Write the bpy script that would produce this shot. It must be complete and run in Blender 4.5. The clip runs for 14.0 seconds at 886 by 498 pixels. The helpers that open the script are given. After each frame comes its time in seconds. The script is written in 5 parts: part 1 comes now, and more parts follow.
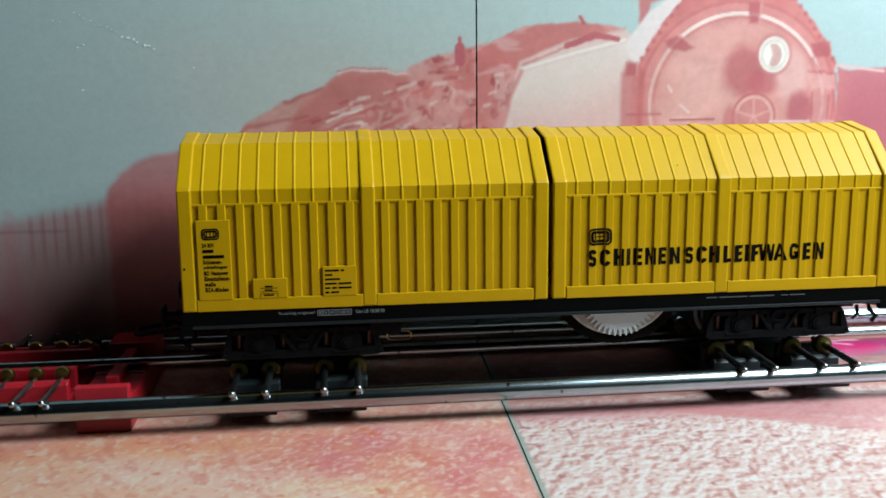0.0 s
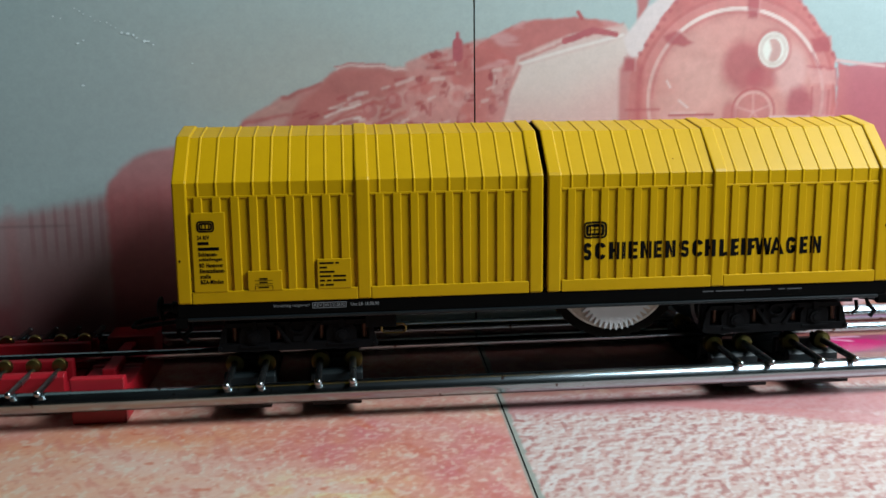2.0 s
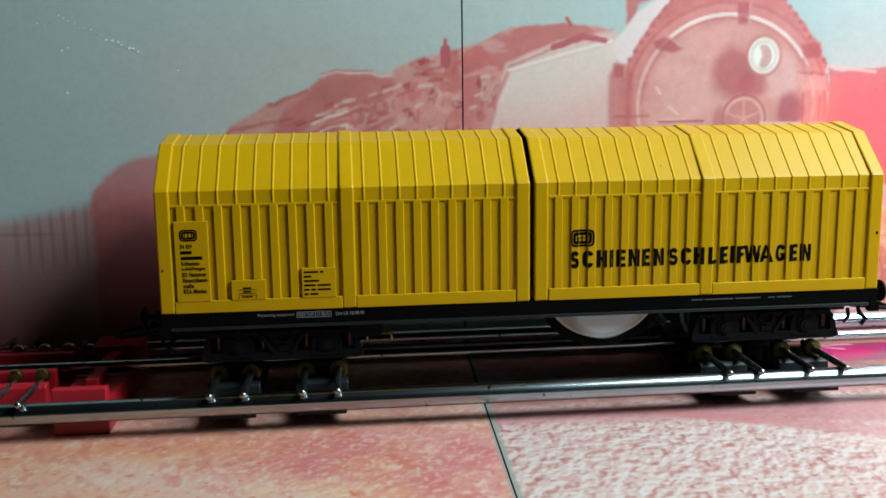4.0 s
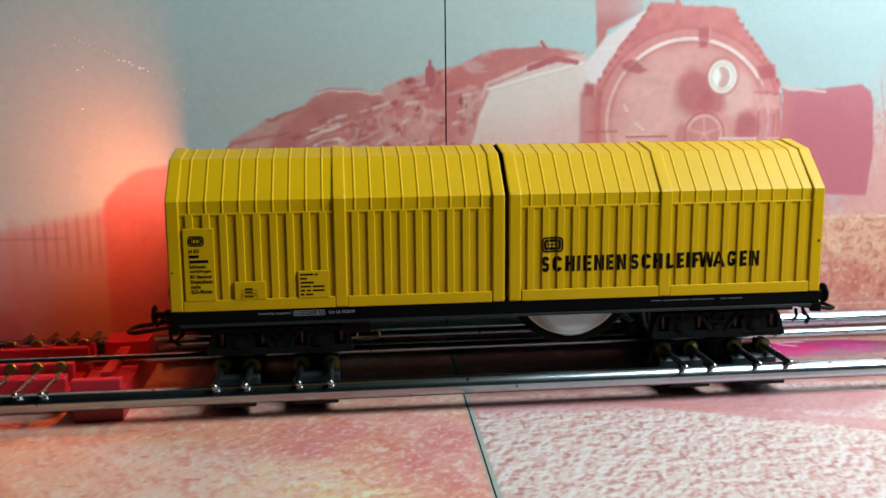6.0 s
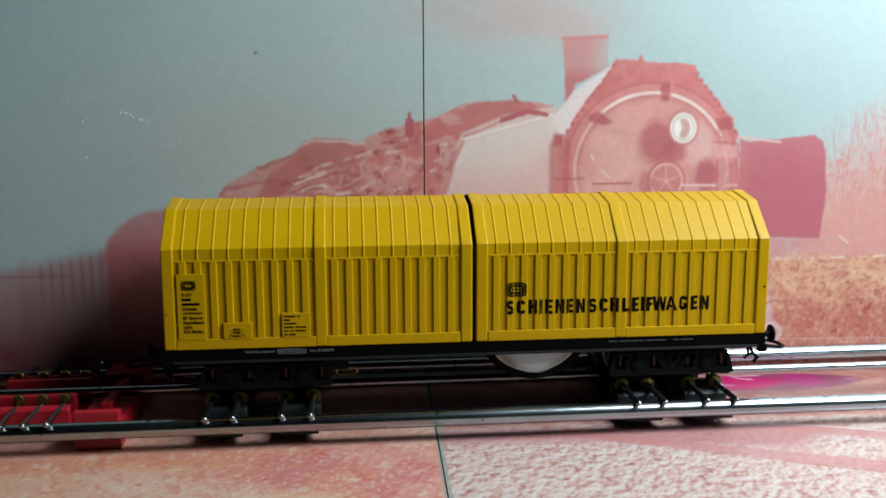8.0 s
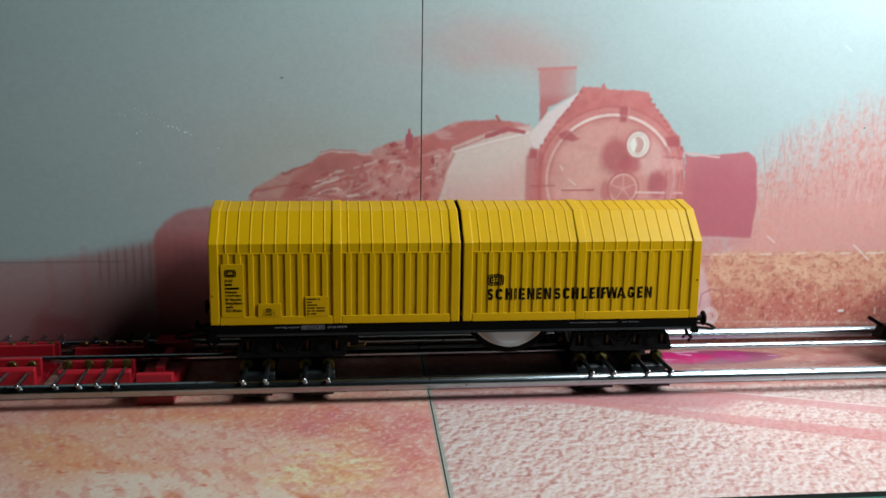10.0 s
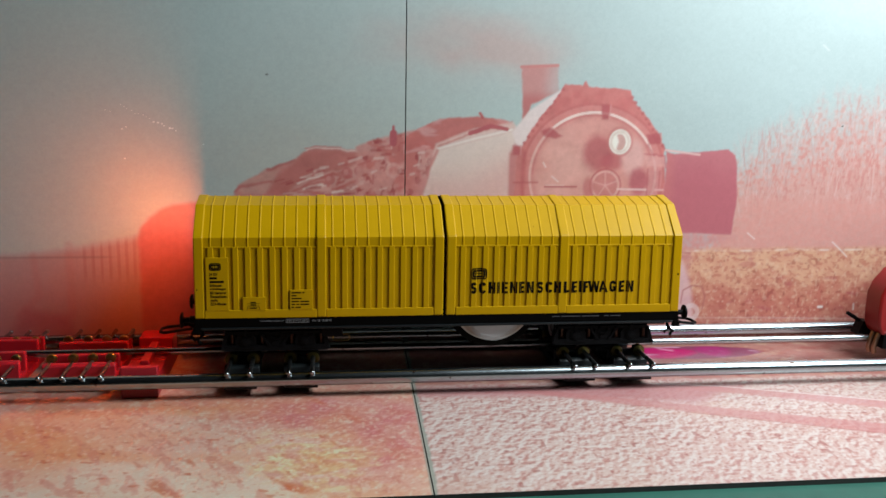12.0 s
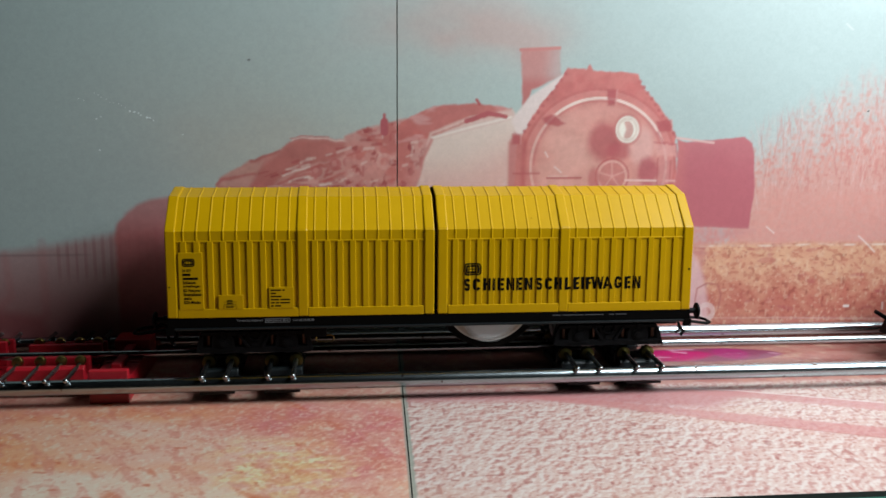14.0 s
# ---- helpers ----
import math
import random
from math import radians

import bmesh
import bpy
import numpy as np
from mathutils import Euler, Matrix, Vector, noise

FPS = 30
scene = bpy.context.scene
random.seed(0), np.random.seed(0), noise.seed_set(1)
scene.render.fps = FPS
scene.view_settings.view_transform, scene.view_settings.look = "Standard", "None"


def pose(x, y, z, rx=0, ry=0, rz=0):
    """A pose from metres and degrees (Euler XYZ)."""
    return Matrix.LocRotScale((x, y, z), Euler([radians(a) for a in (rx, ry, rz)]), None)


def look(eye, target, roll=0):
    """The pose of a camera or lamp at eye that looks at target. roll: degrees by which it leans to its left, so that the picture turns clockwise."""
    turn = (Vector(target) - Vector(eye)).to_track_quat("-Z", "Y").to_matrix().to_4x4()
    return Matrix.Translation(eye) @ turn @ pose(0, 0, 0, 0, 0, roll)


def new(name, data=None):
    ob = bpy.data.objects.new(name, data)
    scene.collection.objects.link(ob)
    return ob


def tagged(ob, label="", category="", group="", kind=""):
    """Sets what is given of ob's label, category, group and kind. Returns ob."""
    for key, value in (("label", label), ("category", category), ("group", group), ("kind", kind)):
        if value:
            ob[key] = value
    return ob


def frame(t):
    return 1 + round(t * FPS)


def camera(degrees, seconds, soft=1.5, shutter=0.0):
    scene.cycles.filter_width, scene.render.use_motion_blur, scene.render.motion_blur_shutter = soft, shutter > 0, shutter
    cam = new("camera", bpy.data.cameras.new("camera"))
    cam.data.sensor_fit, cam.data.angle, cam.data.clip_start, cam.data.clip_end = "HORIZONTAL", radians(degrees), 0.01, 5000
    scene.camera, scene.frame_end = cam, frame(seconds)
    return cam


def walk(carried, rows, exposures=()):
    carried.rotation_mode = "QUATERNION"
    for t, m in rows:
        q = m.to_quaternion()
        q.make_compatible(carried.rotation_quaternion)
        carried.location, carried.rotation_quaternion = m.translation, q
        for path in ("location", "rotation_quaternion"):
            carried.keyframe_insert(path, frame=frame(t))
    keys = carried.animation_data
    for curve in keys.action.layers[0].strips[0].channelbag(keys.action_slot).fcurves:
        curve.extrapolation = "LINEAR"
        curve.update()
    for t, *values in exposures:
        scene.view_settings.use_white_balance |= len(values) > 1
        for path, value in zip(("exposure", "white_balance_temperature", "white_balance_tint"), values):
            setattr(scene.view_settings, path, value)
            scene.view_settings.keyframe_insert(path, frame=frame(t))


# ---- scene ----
cam = camera(49.4, 14.0, soft=1.55, shutter=0.5)
PATH = [
    (0, (-0.03842, -0.18266, 0.06172), (-0.03396, -0.14360, 0.05436), -0.60),
    (0.5, (-0.03584, -0.18266, 0.06286), (-0.03132, -0.14360, 0.05550), -0.50),
    (1, (-0.03610, -0.18420, 0.06258), (-0.03194, -0.14512, 0.05514), -0.60),
    (1.5, (-0.03578, -0.18312, 0.06000), (-0.03166, -0.14400, 0.05266), -0.70),
    (2, (-0.03504, -0.18366, 0.05938), (-0.03116, -0.14448, 0.05228), -0.70),
    (2.5, (-0.03342, -0.18220, 0.05910), (-0.02944, -0.14304, 0.05202), -0.60),
    (3, (-0.03260, -0.18164, 0.05844), (-0.02886, -0.14244, 0.05142), -0.70),
    (5.5, (-0.03226, -0.18962, 0.06308), (-0.02800, -0.15044, 0.05626), -0.80),
    (6, (-0.03268, -0.19976, 0.06394), (-0.02840, -0.16060, 0.05700), -0.50),
    (6.5, (-0.03030, -0.20414, 0.06520), (-0.02602, -0.16498, 0.05836), -0.20),
    (7, (-0.02762, -0.20464, 0.06556), (-0.02348, -0.16544, 0.05870), -0.30),
    (7.5, (-0.02422, -0.20572, 0.06718), (-0.02006, -0.16656, 0.06020), -0.20),
    (8, (-0.02658, -0.21530, 0.07492), (-0.02266, -0.17606, 0.06820), -0.20),
    (10.5, (-0.03364, -0.26322, 0.08952), (-0.02894, -0.22430, 0.08154), 1.10),
    (11, (-0.03268, -0.26204, 0.08766), (-0.02782, -0.22310, 0.07990), 1.20),
    (11.5, (-0.03224, -0.26304, 0.08668), (-0.02710, -0.22412, 0.07906), 1.10),
    (12, (-0.03318, -0.26336, 0.08566), (-0.02806, -0.22440, 0.07822), 1.00),
    (12.5, (-0.02926, -0.25856, 0.08456), (-0.02432, -0.21954, 0.07726), 0.80),
    (13, (-0.02268, -0.25030, 0.08242), (-0.01788, -0.21124, 0.07522), 0.70),
    (13.5, (-0.02152, -0.24750, 0.07936), (-0.01708, -0.20840, 0.07224), 0.50),
    (14, (-0.02194, -0.24756, 0.07830), (-0.01794, -0.20838, 0.07128), 0.40),
]
EXPOSURES = [(0.0, 0.35, 6100, 3), (0.5, 0.13, 6150, 6), (1.0, 0.1, 6200, 6), (2.5, 0.1, 6200, 7), (3.0, 0.16, 6200, 6), (5.5, 0.2, 6200, 3), (6.5, 0.18, 6200, 6), (7.0, 0.04, 6300, 6), (8.0, 0.04, 6350, 7), (10.5, -0.12, 6550, 11), (14.0, -0.12, 6700, 12)]
walk(cam, [(t, look(eye, target, roll)) for t, eye, target, roll in PATH], EXPOSURES)

# ---- world and light ----
world = bpy.data.worlds.new("sky")
scene.world = world
world.use_nodes = True
wn = world.node_tree.nodes
sky = wn.new("ShaderNodeTexSky")
sky.sky_type, sky.sun_disc = "NISHITA", False
sky.sun_elevation, sky.sun_rotation = radians(40), radians(135)
world.node_tree.links.new(sky.outputs[0], wn["Background"].inputs[0])
wn["Background"].inputs[1].default_value = 0.1

# daylight that enters by the window beside the table
WIN_X, WIN_Y, WIN_Z, WIN_W, WIN_H = 0.205, -0.105, 0.235, 0.150, 0.170
day = bpy.data.lights.new("window_daylight", "AREA")
day.shape, day.size, day.size_y = "RECTANGLE", WIN_W, WIN_H
day.energy, day.color = 2.15, (0.90, 1.0, 1.05)
day_ob = new("window_daylight", day)
day_ob.matrix_world = look((WIN_X - 0.01, WIN_Y, WIN_Z), (0.0, 0.0, 0.02))
MM = 0.001


# ---- materials ----
def material(name, color, rough=0.5, metal=0.0, vary=0.12, scale=400.0, bump=0.15, bump_scale=900.0, coat=0.0, emit=None, strength=0.0, spec=0.5, sub=0.0, specks=None):
    """Principled surface with two scales of variation in tone and gloss and a fine relief."""
    m = bpy.data.materials.new(name)
    m.use_nodes = True
    n, l = m.node_tree.nodes, m.node_tree.links
    b = n["Principled BSDF"]
    tc = n.new("ShaderNodeTexCoord")
    big, fine = n.new("ShaderNodeTexNoise"), n.new("ShaderNodeTexNoise")
    big.inputs["Scale"].default_value, fine.inputs["Scale"].default_value = scale * 0.12, scale
    big.inputs["Detail"].default_value = 4
    mix = n.new("ShaderNodeMath")
    mix.operation = "MULTIPLY_ADD"
    mix.inputs[1].default_value = 0.6
    ramp = n.new("ShaderNodeValToRGB")
    lo = [c * (1 - vary) for c in color]
    hi = [min(1, c * (1 + vary)) for c in color]
    ramp.color_ramp.elements[0].position, ramp.color_ramp.elements[1].position = 0.35, 0.95
    ramp.color_ramp.elements[0].color, ramp.color_ramp.elements[1].color = (*lo, 1), (*hi, 1)
    l.new(tc.outputs["Object"], big.inputs["Vector"])
    l.new(tc.outputs["Object"], fine.inputs["Vector"])
    l.new(big.outputs[0], mix.inputs[0])
    half = n.new("ShaderNodeMath")
    half.operation = "MULTIPLY"
    half.inputs[1].default_value = 0.6
    l.new(fine.outputs[0], half.inputs[0])
    l.new(half.outputs[0], mix.inputs[2])
    l.new(mix.outputs[0], ramp.inputs[0])
    l.new(ramp.outputs[0], b.inputs["Base Color"])
    if specks:
        dots, cut, rust = n.new("ShaderNodeTexNoise"), n.new("ShaderNodeMapRange"), n.new("ShaderNodeMix")
        dots.inputs["Scale"].default_value, dots.inputs["Detail"].default_value = 420, 5
        cut.inputs[1].default_value, cut.inputs[2].default_value = 0.66, 0.7
        rust.data_type = "RGBA"
        rust.inputs[7].default_value = (*specks, 1)
        l.new(tc.outputs["Object"], dots.inputs["Vector"])
        l.new(dots.outputs[0], cut.inputs[0])
        l.new(cut.outputs[0], rust.inputs[0])
        l.new(ramp.outputs[0], rust.inputs[6])
        l.new(rust.outputs[2], b.inputs["Base Color"])
    gloss = n.new("ShaderNodeMapRange")
    gloss.inputs[3].default_value, gloss.inputs[4].default_value = max(0.02, rough * 0.75), min(1, rough * 1.3)
    l.new(big.outputs[0], gloss.inputs[0])
    l.new(gloss.outputs[0], b.inputs["Roughness"])
    b.inputs["Metallic"].default_value = metal
    b.inputs["Specular IOR Level"].default_value = spec
    b.inputs["Coat Weight"].default_value = coat
    if sub:
        b.inputs["Subsurface Weight"].default_value = sub
        b.inputs["Subsurface Radius"].default_value = (0.0015, 0.001, 0.0003)
        b.inputs["Subsurface Scale"].default_value = 1.0
    if bump:
        rel, bp = n.new("ShaderNodeTexNoise"), n.new("ShaderNodeBump")
        rel.inputs["Scale"].default_value = bump_scale
        bp.inputs["Strength"].default_value, bp.inputs["Distance"].default_value = bump, 0.0001
        l.new(tc.outputs["Object"], rel.inputs["Vector"])
        l.new(rel.outputs[0], bp.inputs["Height"])
        l.new(bp.outputs[0], b.inputs["Normal"])
    if emit:
        b.inputs["Emission Color"].default_value = (*emit, 1)
        b.inputs["Emission Strength"].default_value = strength
    return m


def print_material(name, rough):
    """Lacquered paper print: its inks are a colour layer of the sheet, with paper grain on top."""
    m = bpy.data.materials.new(name)
    m.use_nodes = True
    n, l = m.node_tree.nodes, m.node_tree.links
    b = n["Principled BSDF"]
    att = n.new("ShaderNodeVertexColor")
    att.layer_name = "ink"
    tc, grain, mixer = n.new("ShaderNodeTexCoord"), n.new("ShaderNodeTexNoise"), n.new("ShaderNodeMix")
    grain.inputs["Scale"].default_value, grain.inputs["Detail"].default_value = 1500, 3
    mixer.data_type, mixer.blend_type = "RGBA", "OVERLAY"
    mixer.inputs[0].default_value = 0.07
    l.new(tc.outputs["Object"], grain.inputs["Vector"])
    l.new(att.outputs[0], mixer.inputs[6])
    l.new(grain.outputs[0], mixer.inputs[7])
    l.new(mixer.outputs[2], b.inputs["Base Color"])
    b.inputs["Roughness"].default_value = rough
    wav, bp = n.new("ShaderNodeTexNoise"), n.new("ShaderNodeBump")
    wav.inputs["Scale"].default_value = 180
    bp.inputs["Strength"].default_value, bp.inputs["Distance"].default_value = 0.2, 0.0002
    l.new(tc.outputs["Object"], wav.inputs["Vector"])
    l.new(wav.outputs[0], bp.inputs["Height"])
    l.new(bp.outputs[0], b.inputs["Normal"])
    return m


YELLOW = material("yellow_plastic", (0.37, 0.211, 0.0002), 0.38, vary=0.07, scale=300, bump=0.12, bump_scale=1500, spec=0.15)
BLACK = material("black_plastic", (0.0035, 0.0035, 0.004), 0.5, vary=0.3, bump=0.2, spec=0.07)
CHASSIS = material("dark_grey_plastic", (0.0022, 0.0021, 0.002), 0.45, vary=0.2, bump=0.15, spec=0.02)
# bluish and glossier black: the flange's edge highlight is partly put into its colour
LIP = material("highlight_black_plastic", (0.006, 0.008, 0.009), 0.3, vary=0.3, bump=0.15, spec=0.3)
INK = material("black_print", (0.0035, 0.003, 0.0025), 0.6, bump=0, spec=0.03)
WHITE_INK = material("white_print", (0.14, 0.145, 0.15), 0.6, bump=0)
# dimmer white for the small print on the right of the sole bar
DIM_INK = material("dim_white_print", (0.035, 0.036, 0.038), 0.6, bump=0)
STEEL = material("polished_steel", (0.36, 0.42, 0.445), 0.2, 1.0, vary=0.14, scale=250, bump=0.06, bump_scale=500, specks=(0.09, 0.05, 0.035))
PIN_STEEL = material("pin_steel", (0.3, 0.32, 0.32), 0.25, 1.0, vary=0.2, bump=0.1)
DARK_STEEL = material("dark_steel", (0.06, 0.06, 0.06), 0.35, 1.0, vary=0.25)
BRASS = material("brass", (0.26, 0.19, 0.06), 0.28, 1.0, vary=0.15)
BLOCK_GREY = material("black_grey_plastic", (0.008, 0.012, 0.013), 0.4, vary=0.3, bump=0.2, spec=0.3)
# same brass, darkened in colour for the wagon's shade over the rollers
SHADED_BRASS = material("shaded_brass", (0.15, 0.115, 0.035), 0.35, 1.0, vary=0.3)
SPRING = material("dull_copper", (0.10, 0.055, 0.04), 0.45, 1.0, vary=0.3)
COPPER = material("copper_strip", (0.3, 0.18, 0.12), 0.35, 1.0, vary=0.2)
RED = material("red_plastic", (0.29, 0.005, 0.012), 0.4, vary=0.1, bump=0.1)
LOCO_RED = material("red_paint", (0.22, 0.006, 0.006), 0.35, vary=0.08, bump=0.08)
DISC_WHITE = material("white_plastic", (0.56, 0.57, 0.57), 0.4, vary=0.04, bump=0.05)
DISC_TAN = material("tan_fibre", (0.46, 0.375, 0.3), 0.7, vary=0.25, scale=1200)
FELT_EDGE = material("worn_fibre", (0.62, 0.56, 0.49), 0.7, vary=0.25, scale=1200)
ABRASIVE = material("black_abrasive", (0.006, 0.005, 0.004), 0.9, vary=0.4, scale=1500, bump=0.7, bump_scale=1800, spec=0.04)
GREEN = material("green_mat", (0.004, 0.07, 0.048), 0.6, vary=0.2, scale=200)
BOARD = material("grey_board_edge", (0.03, 0.033, 0.03), 0.8, vary=0.3, scale=600)
WALL_PAINT = material("wall_paint", (0.1, 0.1, 0.098), 0.9, vary=0.05, scale=8, bump_scale=40)
WOOD = material("table_wood", (0.16, 0.1, 0.06), 0.5, vary=0.3, scale=30, bump_scale=80)
CARPET = material("room_floor", (0.12, 0.1, 0.09), 0.9, vary=0.3, scale=60, bump_scale=200)
FRAME_WHITE = material("window_paint", (0.7, 0.7, 0.68), 0.5, vary=0.04, scale=10)
LED_LEFT = material("red_led_glow", (0.5, 0.02, 0.01), 0.4, emit=(1.0, 0.21, 0.05), strength=10800, bump=0)
LED_SIDE = material("red_led_glow_side", (0.5, 0.02, 0.01), 0.4, emit=(1.0, 0.06, 0.04), strength=1900, bump=0)
LED_RIGHT = material("red_led_glow_right", (0.5, 0.02, 0.01), 0.4, emit=(1.0, 0.1, 0.06), strength=5200, bump=0)
WALL_PRINT = print_material("printed_backdrop", 0.42)
FLOOR_PRINT = print_material("printed_base", 0.38)
SCRATCH = material("bare_paper", (0.55, 0.6, 0.6), 0.9, vary=0.1)

# ---- building helpers (lengths in millimetres) ----
ORIGIN = {}


def thing(name, at, label, category, group="", kind=""):
    ob = new(name)
    ob.location = Vector(at) * MM
    ob.empty_display_size = 0.01
    ORIGIN[ob] = Vector(at)
    return tagged(ob, label, category, group, kind)


def part(name, bm, mat, parent=None, label="", at=None, smooth=False, bevel=0.0):
    """Links a bmesh, given in place in millimetres, as one mesh under parent, with its own origin at `at`."""
    base = ORIGIN[parent] if parent else Vector((0, 0, 0))
    own = Vector(at) if at is not None else base
    bmesh.ops.recalc_face_normals(bm, faces=bm.faces)
    for v in bm.verts:
        v.co = (v.co - own) * MM
    for f in bm.faces:
        f.smooth = smooth
    me = bpy.data.meshes.new(name)
    bm.to_mesh(me)
    bm.free()
    for one in mat if isinstance(mat, (list, tuple)) else [mat]:
        me.materials.append(one)
    ob = new(name, me)
    ob.parent = parent
    ob.location = (own - base) * MM
    ORIGIN[ob] = own
    if bevel:
        mod = ob.modifiers.new("edge", "BEVEL")
        mod.width, mod.segments, mod.limit_method, mod.angle_limit = bevel * MM, 2, "ANGLE", radians(35)
    if smooth:
        me.set_sharp_from_angle(angle=radians(40))
    return tagged(ob, label)


def box(bm, x0, x1, y0, y1, z0, z1):
    v = [bm.verts.new(c) for c in ((x0, y0, z0), (x1, y0, z0), (x1, y1, z0), (x0, y1, z0), (x0, y0, z1), (x1, y0, z1), (x1, y1, z1), (x0, y1, z1))]
    for f in ((3, 2, 1, 0), (4, 5, 6, 7), (0, 1, 5, 4), (1, 2, 6, 5), (2, 3, 7, 6), (3, 0, 4, 7)):
        bm.faces.new([v[i] for i in f])
    return bm


def prism(bm, outline, axis, a, b):
    """An outline in the plane across the axis, drawn out from a to b. axis x: (y, z); y: (x, z); z: (x, y)."""
    def at(p, q):
        return {"x": (q, p[0], p[1]), "y": (p[0], q, p[1]), "z": (p[0], p[1], q)}[axis]
    lo = [bm.verts.new(at(p, a)) for p in outline]
    hi = [bm.verts.new(at(p, b)) for p in outline]
    bm.faces.new(lo)
    bm.faces.new(hi[::-1])
    for i in range(len(lo)):
        j = (i + 1) % len(lo)
        bm.faces.new((lo[i], hi[i], hi[j], lo[j]))
    return bm


def ring_points(cx, cy, r, n, ry=None):
    return [(cx + r * math.cos(2 * math.pi * i / n), cy + (ry or r) * math.sin(2 * math.pi * i / n)) for i in range(n)]


def rod(bm, axis, a, b, c0, c1, r, n=20):
    return prism(bm, ring_points(c0, c1, r, n), axis, a, b)


def lathe(bm, axis_point, profile, n=40, axis="y"):
    """Turns a profile of (radius, along) round an axis through axis_point."""
    cx, cy, cz = axis_point
    rings = []
    for r, s in profile:
        ringv = []
        for i in range(n):
            a = 2 * math.pi * i / n
            u, w = r * math.cos(a), r * math.sin(a)
            ringv.append(bm.verts.new((cx + u, cy + s, cz + w) if axis == "y" else (cx + s, cy + u, cz + w)))
        rings.append(ringv)
    for p, q in zip(rings, rings[1:]):
        for i in range(n):
            j = (i + 1) % n
            bm.faces.new((p[i], p[j], q[j], q[i]))
    bm.faces.new(rings[0][::-1])
    bm.faces.new(rings[-1])
    return bm


def wire(bm, points, r, n=8, closed=False):
    """A round wire through points."""
    pts = [Vector(p) for p in points]
    rings = []
    for i, p in enumerate(pts):
        before = pts[i - 1] if i or closed else p
        after = pts[(i + 1) % len(pts)] if i < len(pts) - 1 or closed else p
        d = (after - before).normalized()
        side = d.cross(Vector((0.02, 0.03, 1)) if abs(d.z) < 0.9 else Vector((0, 1, 0))).normalized()
        up = side.cross(d)
        rings.append([bm.verts.new(p + r * (math.cos(2 * math.pi * k / n) * side + math.sin(2 * math.pi * k / n) * up)) for k in range(n)])
    pairs = list(zip(rings, rings[1:])) + ([(rings[-1], rings[0])] if closed else [])
    for a, b in pairs:
        for k in range(n):
            m = (k + 1) % n
            bm.faces.new((a[k], a[m], b[m], b[k]))
    if not closed:
        bm.faces.new(rings[0][::-1])
        bm.faces.new(rings[-1])
    return bm


def letters(text, x0, x1, z0, z1, y, bold=0.0):
    """Flat lettering facing -y that fills the box from x0, z0 to x1, z1."""
    cu = bpy.data.curves.new("text", "FONT")
    cu.body, cu.offset, cu.resolution_u, cu.space_character = text, bold, 3, 1.0 + 3.2 * bold
    tmp = bpy.data.objects.new("text", cu)
    scene.collection.objects.link(tmp)
    bpy.context.view_layer.update()
    me = tmp.evaluated_get(bpy.context.evaluated_depsgraph_get()).to_mesh()
    bm = bmesh.new()
    bm.from_mesh(me)
    xs, ys = [v.co.x for v in bm.verts], [v.co.y for v in bm.verts]
    ax, ay, sx, sy = min(xs), min(ys), (x1 - x0) / (max(xs) - min(xs)), (z1 - z0) / (max(ys) - min(ys))
    for v in bm.verts:
        v.co = Vector((x0 + (v.co.x - ax) * sx, y, z0 + (v.co.y - ay) * sy))
    bpy.data.objects.remove(tmp)
    bpy.data.curves.remove(cu)
    return bm


def flat(bm, x0, x1, z0, z1, y):
    bm.faces.new([bm.verts.new(c) for c in ((x0, y, z0), (x1, y, z0), (x1, y, z1), (x0, y, z1))])
    return bm


def rounded_outline(cx, cz, w, h, r, n=5):
    pts = []
    for sx, sz, a0 in ((1, 1, 0), (-1, 1, 90), (-1, -1, 180), (1, -1, 270)):
        for i in range(n):
            a = radians(a0 + 90 * i / (n - 1))
            pts.append((cx + sx * (w / 2 - r) + r * math.cos(a), cz + sz * (h / 2 - r) + r * math.sin(a)))
    return pts


def frame_band(bm, cx, cz, w, h, r, t, y):
    """A flat rounded band, as printed round an emblem."""
    a = [bm.verts.new((p[0], y, p[1])) for p in rounded_outline(cx, cz, w, h, r)]
    b = [bm.verts.new((p[0], y, p[1])) for p in rounded_outline(cx, cz, w - 2 * t, h - 2 * t, max(0.05, r - t))]
    for i in range(len(a)):
        j = (i + 1) % len(a)
        bm.faces.new((a[i], a[j], b[j], b[i]))
    return bm


# ---- inks of the printed sheets ----
rng = np.random.RandomState(7)


def lin(*rgb):
    c = np.array(rgb, float) / 255
    return np.where(c <= 0.04045, c / 12.92, ((c + 0.055) / 1.055) ** 2.4)


def grains(x, y, sx, sy, octaves=3):
    """Smooth random values of about -1 to 1; the grains are sx by sy millimetres."""
    total, amp, norm = np.zeros_like(x), 1.0, 0.0
    for _ in range(octaves):
        table = rng.rand(256, 256)
        u, v = x / sx + 500.3, y / sy + 500.7
        iu, iv = np.floor(u).astype(int), np.floor(v).astype(int)
        fu, fv = u - iu, v - iv
        fu, fv = fu * fu * (3 - 2 * fu), fv * fv * (3 - 2 * fv)
        a, b = table[iu % 256, iv % 256], table[(iu + 1) % 256, iv % 256]
        c, d = table[iu % 256, (iv + 1) % 256], table[(iu + 1) % 256, (iv + 1) % 256]
        total += amp * ((a * (1 - fu) + b * fu) * (1 - fv) + (c * (1 - fu) + d * fu) * fv)
        norm += amp
        sx, sy, amp = sx / 2, sy / 2, amp / 2
    return (total / norm - 0.5) * 2.6


def step(a, b, v):
    k = np.clip((v - a) / (b - a), 0, 1)
    return k * k * (3 - 2 * k)


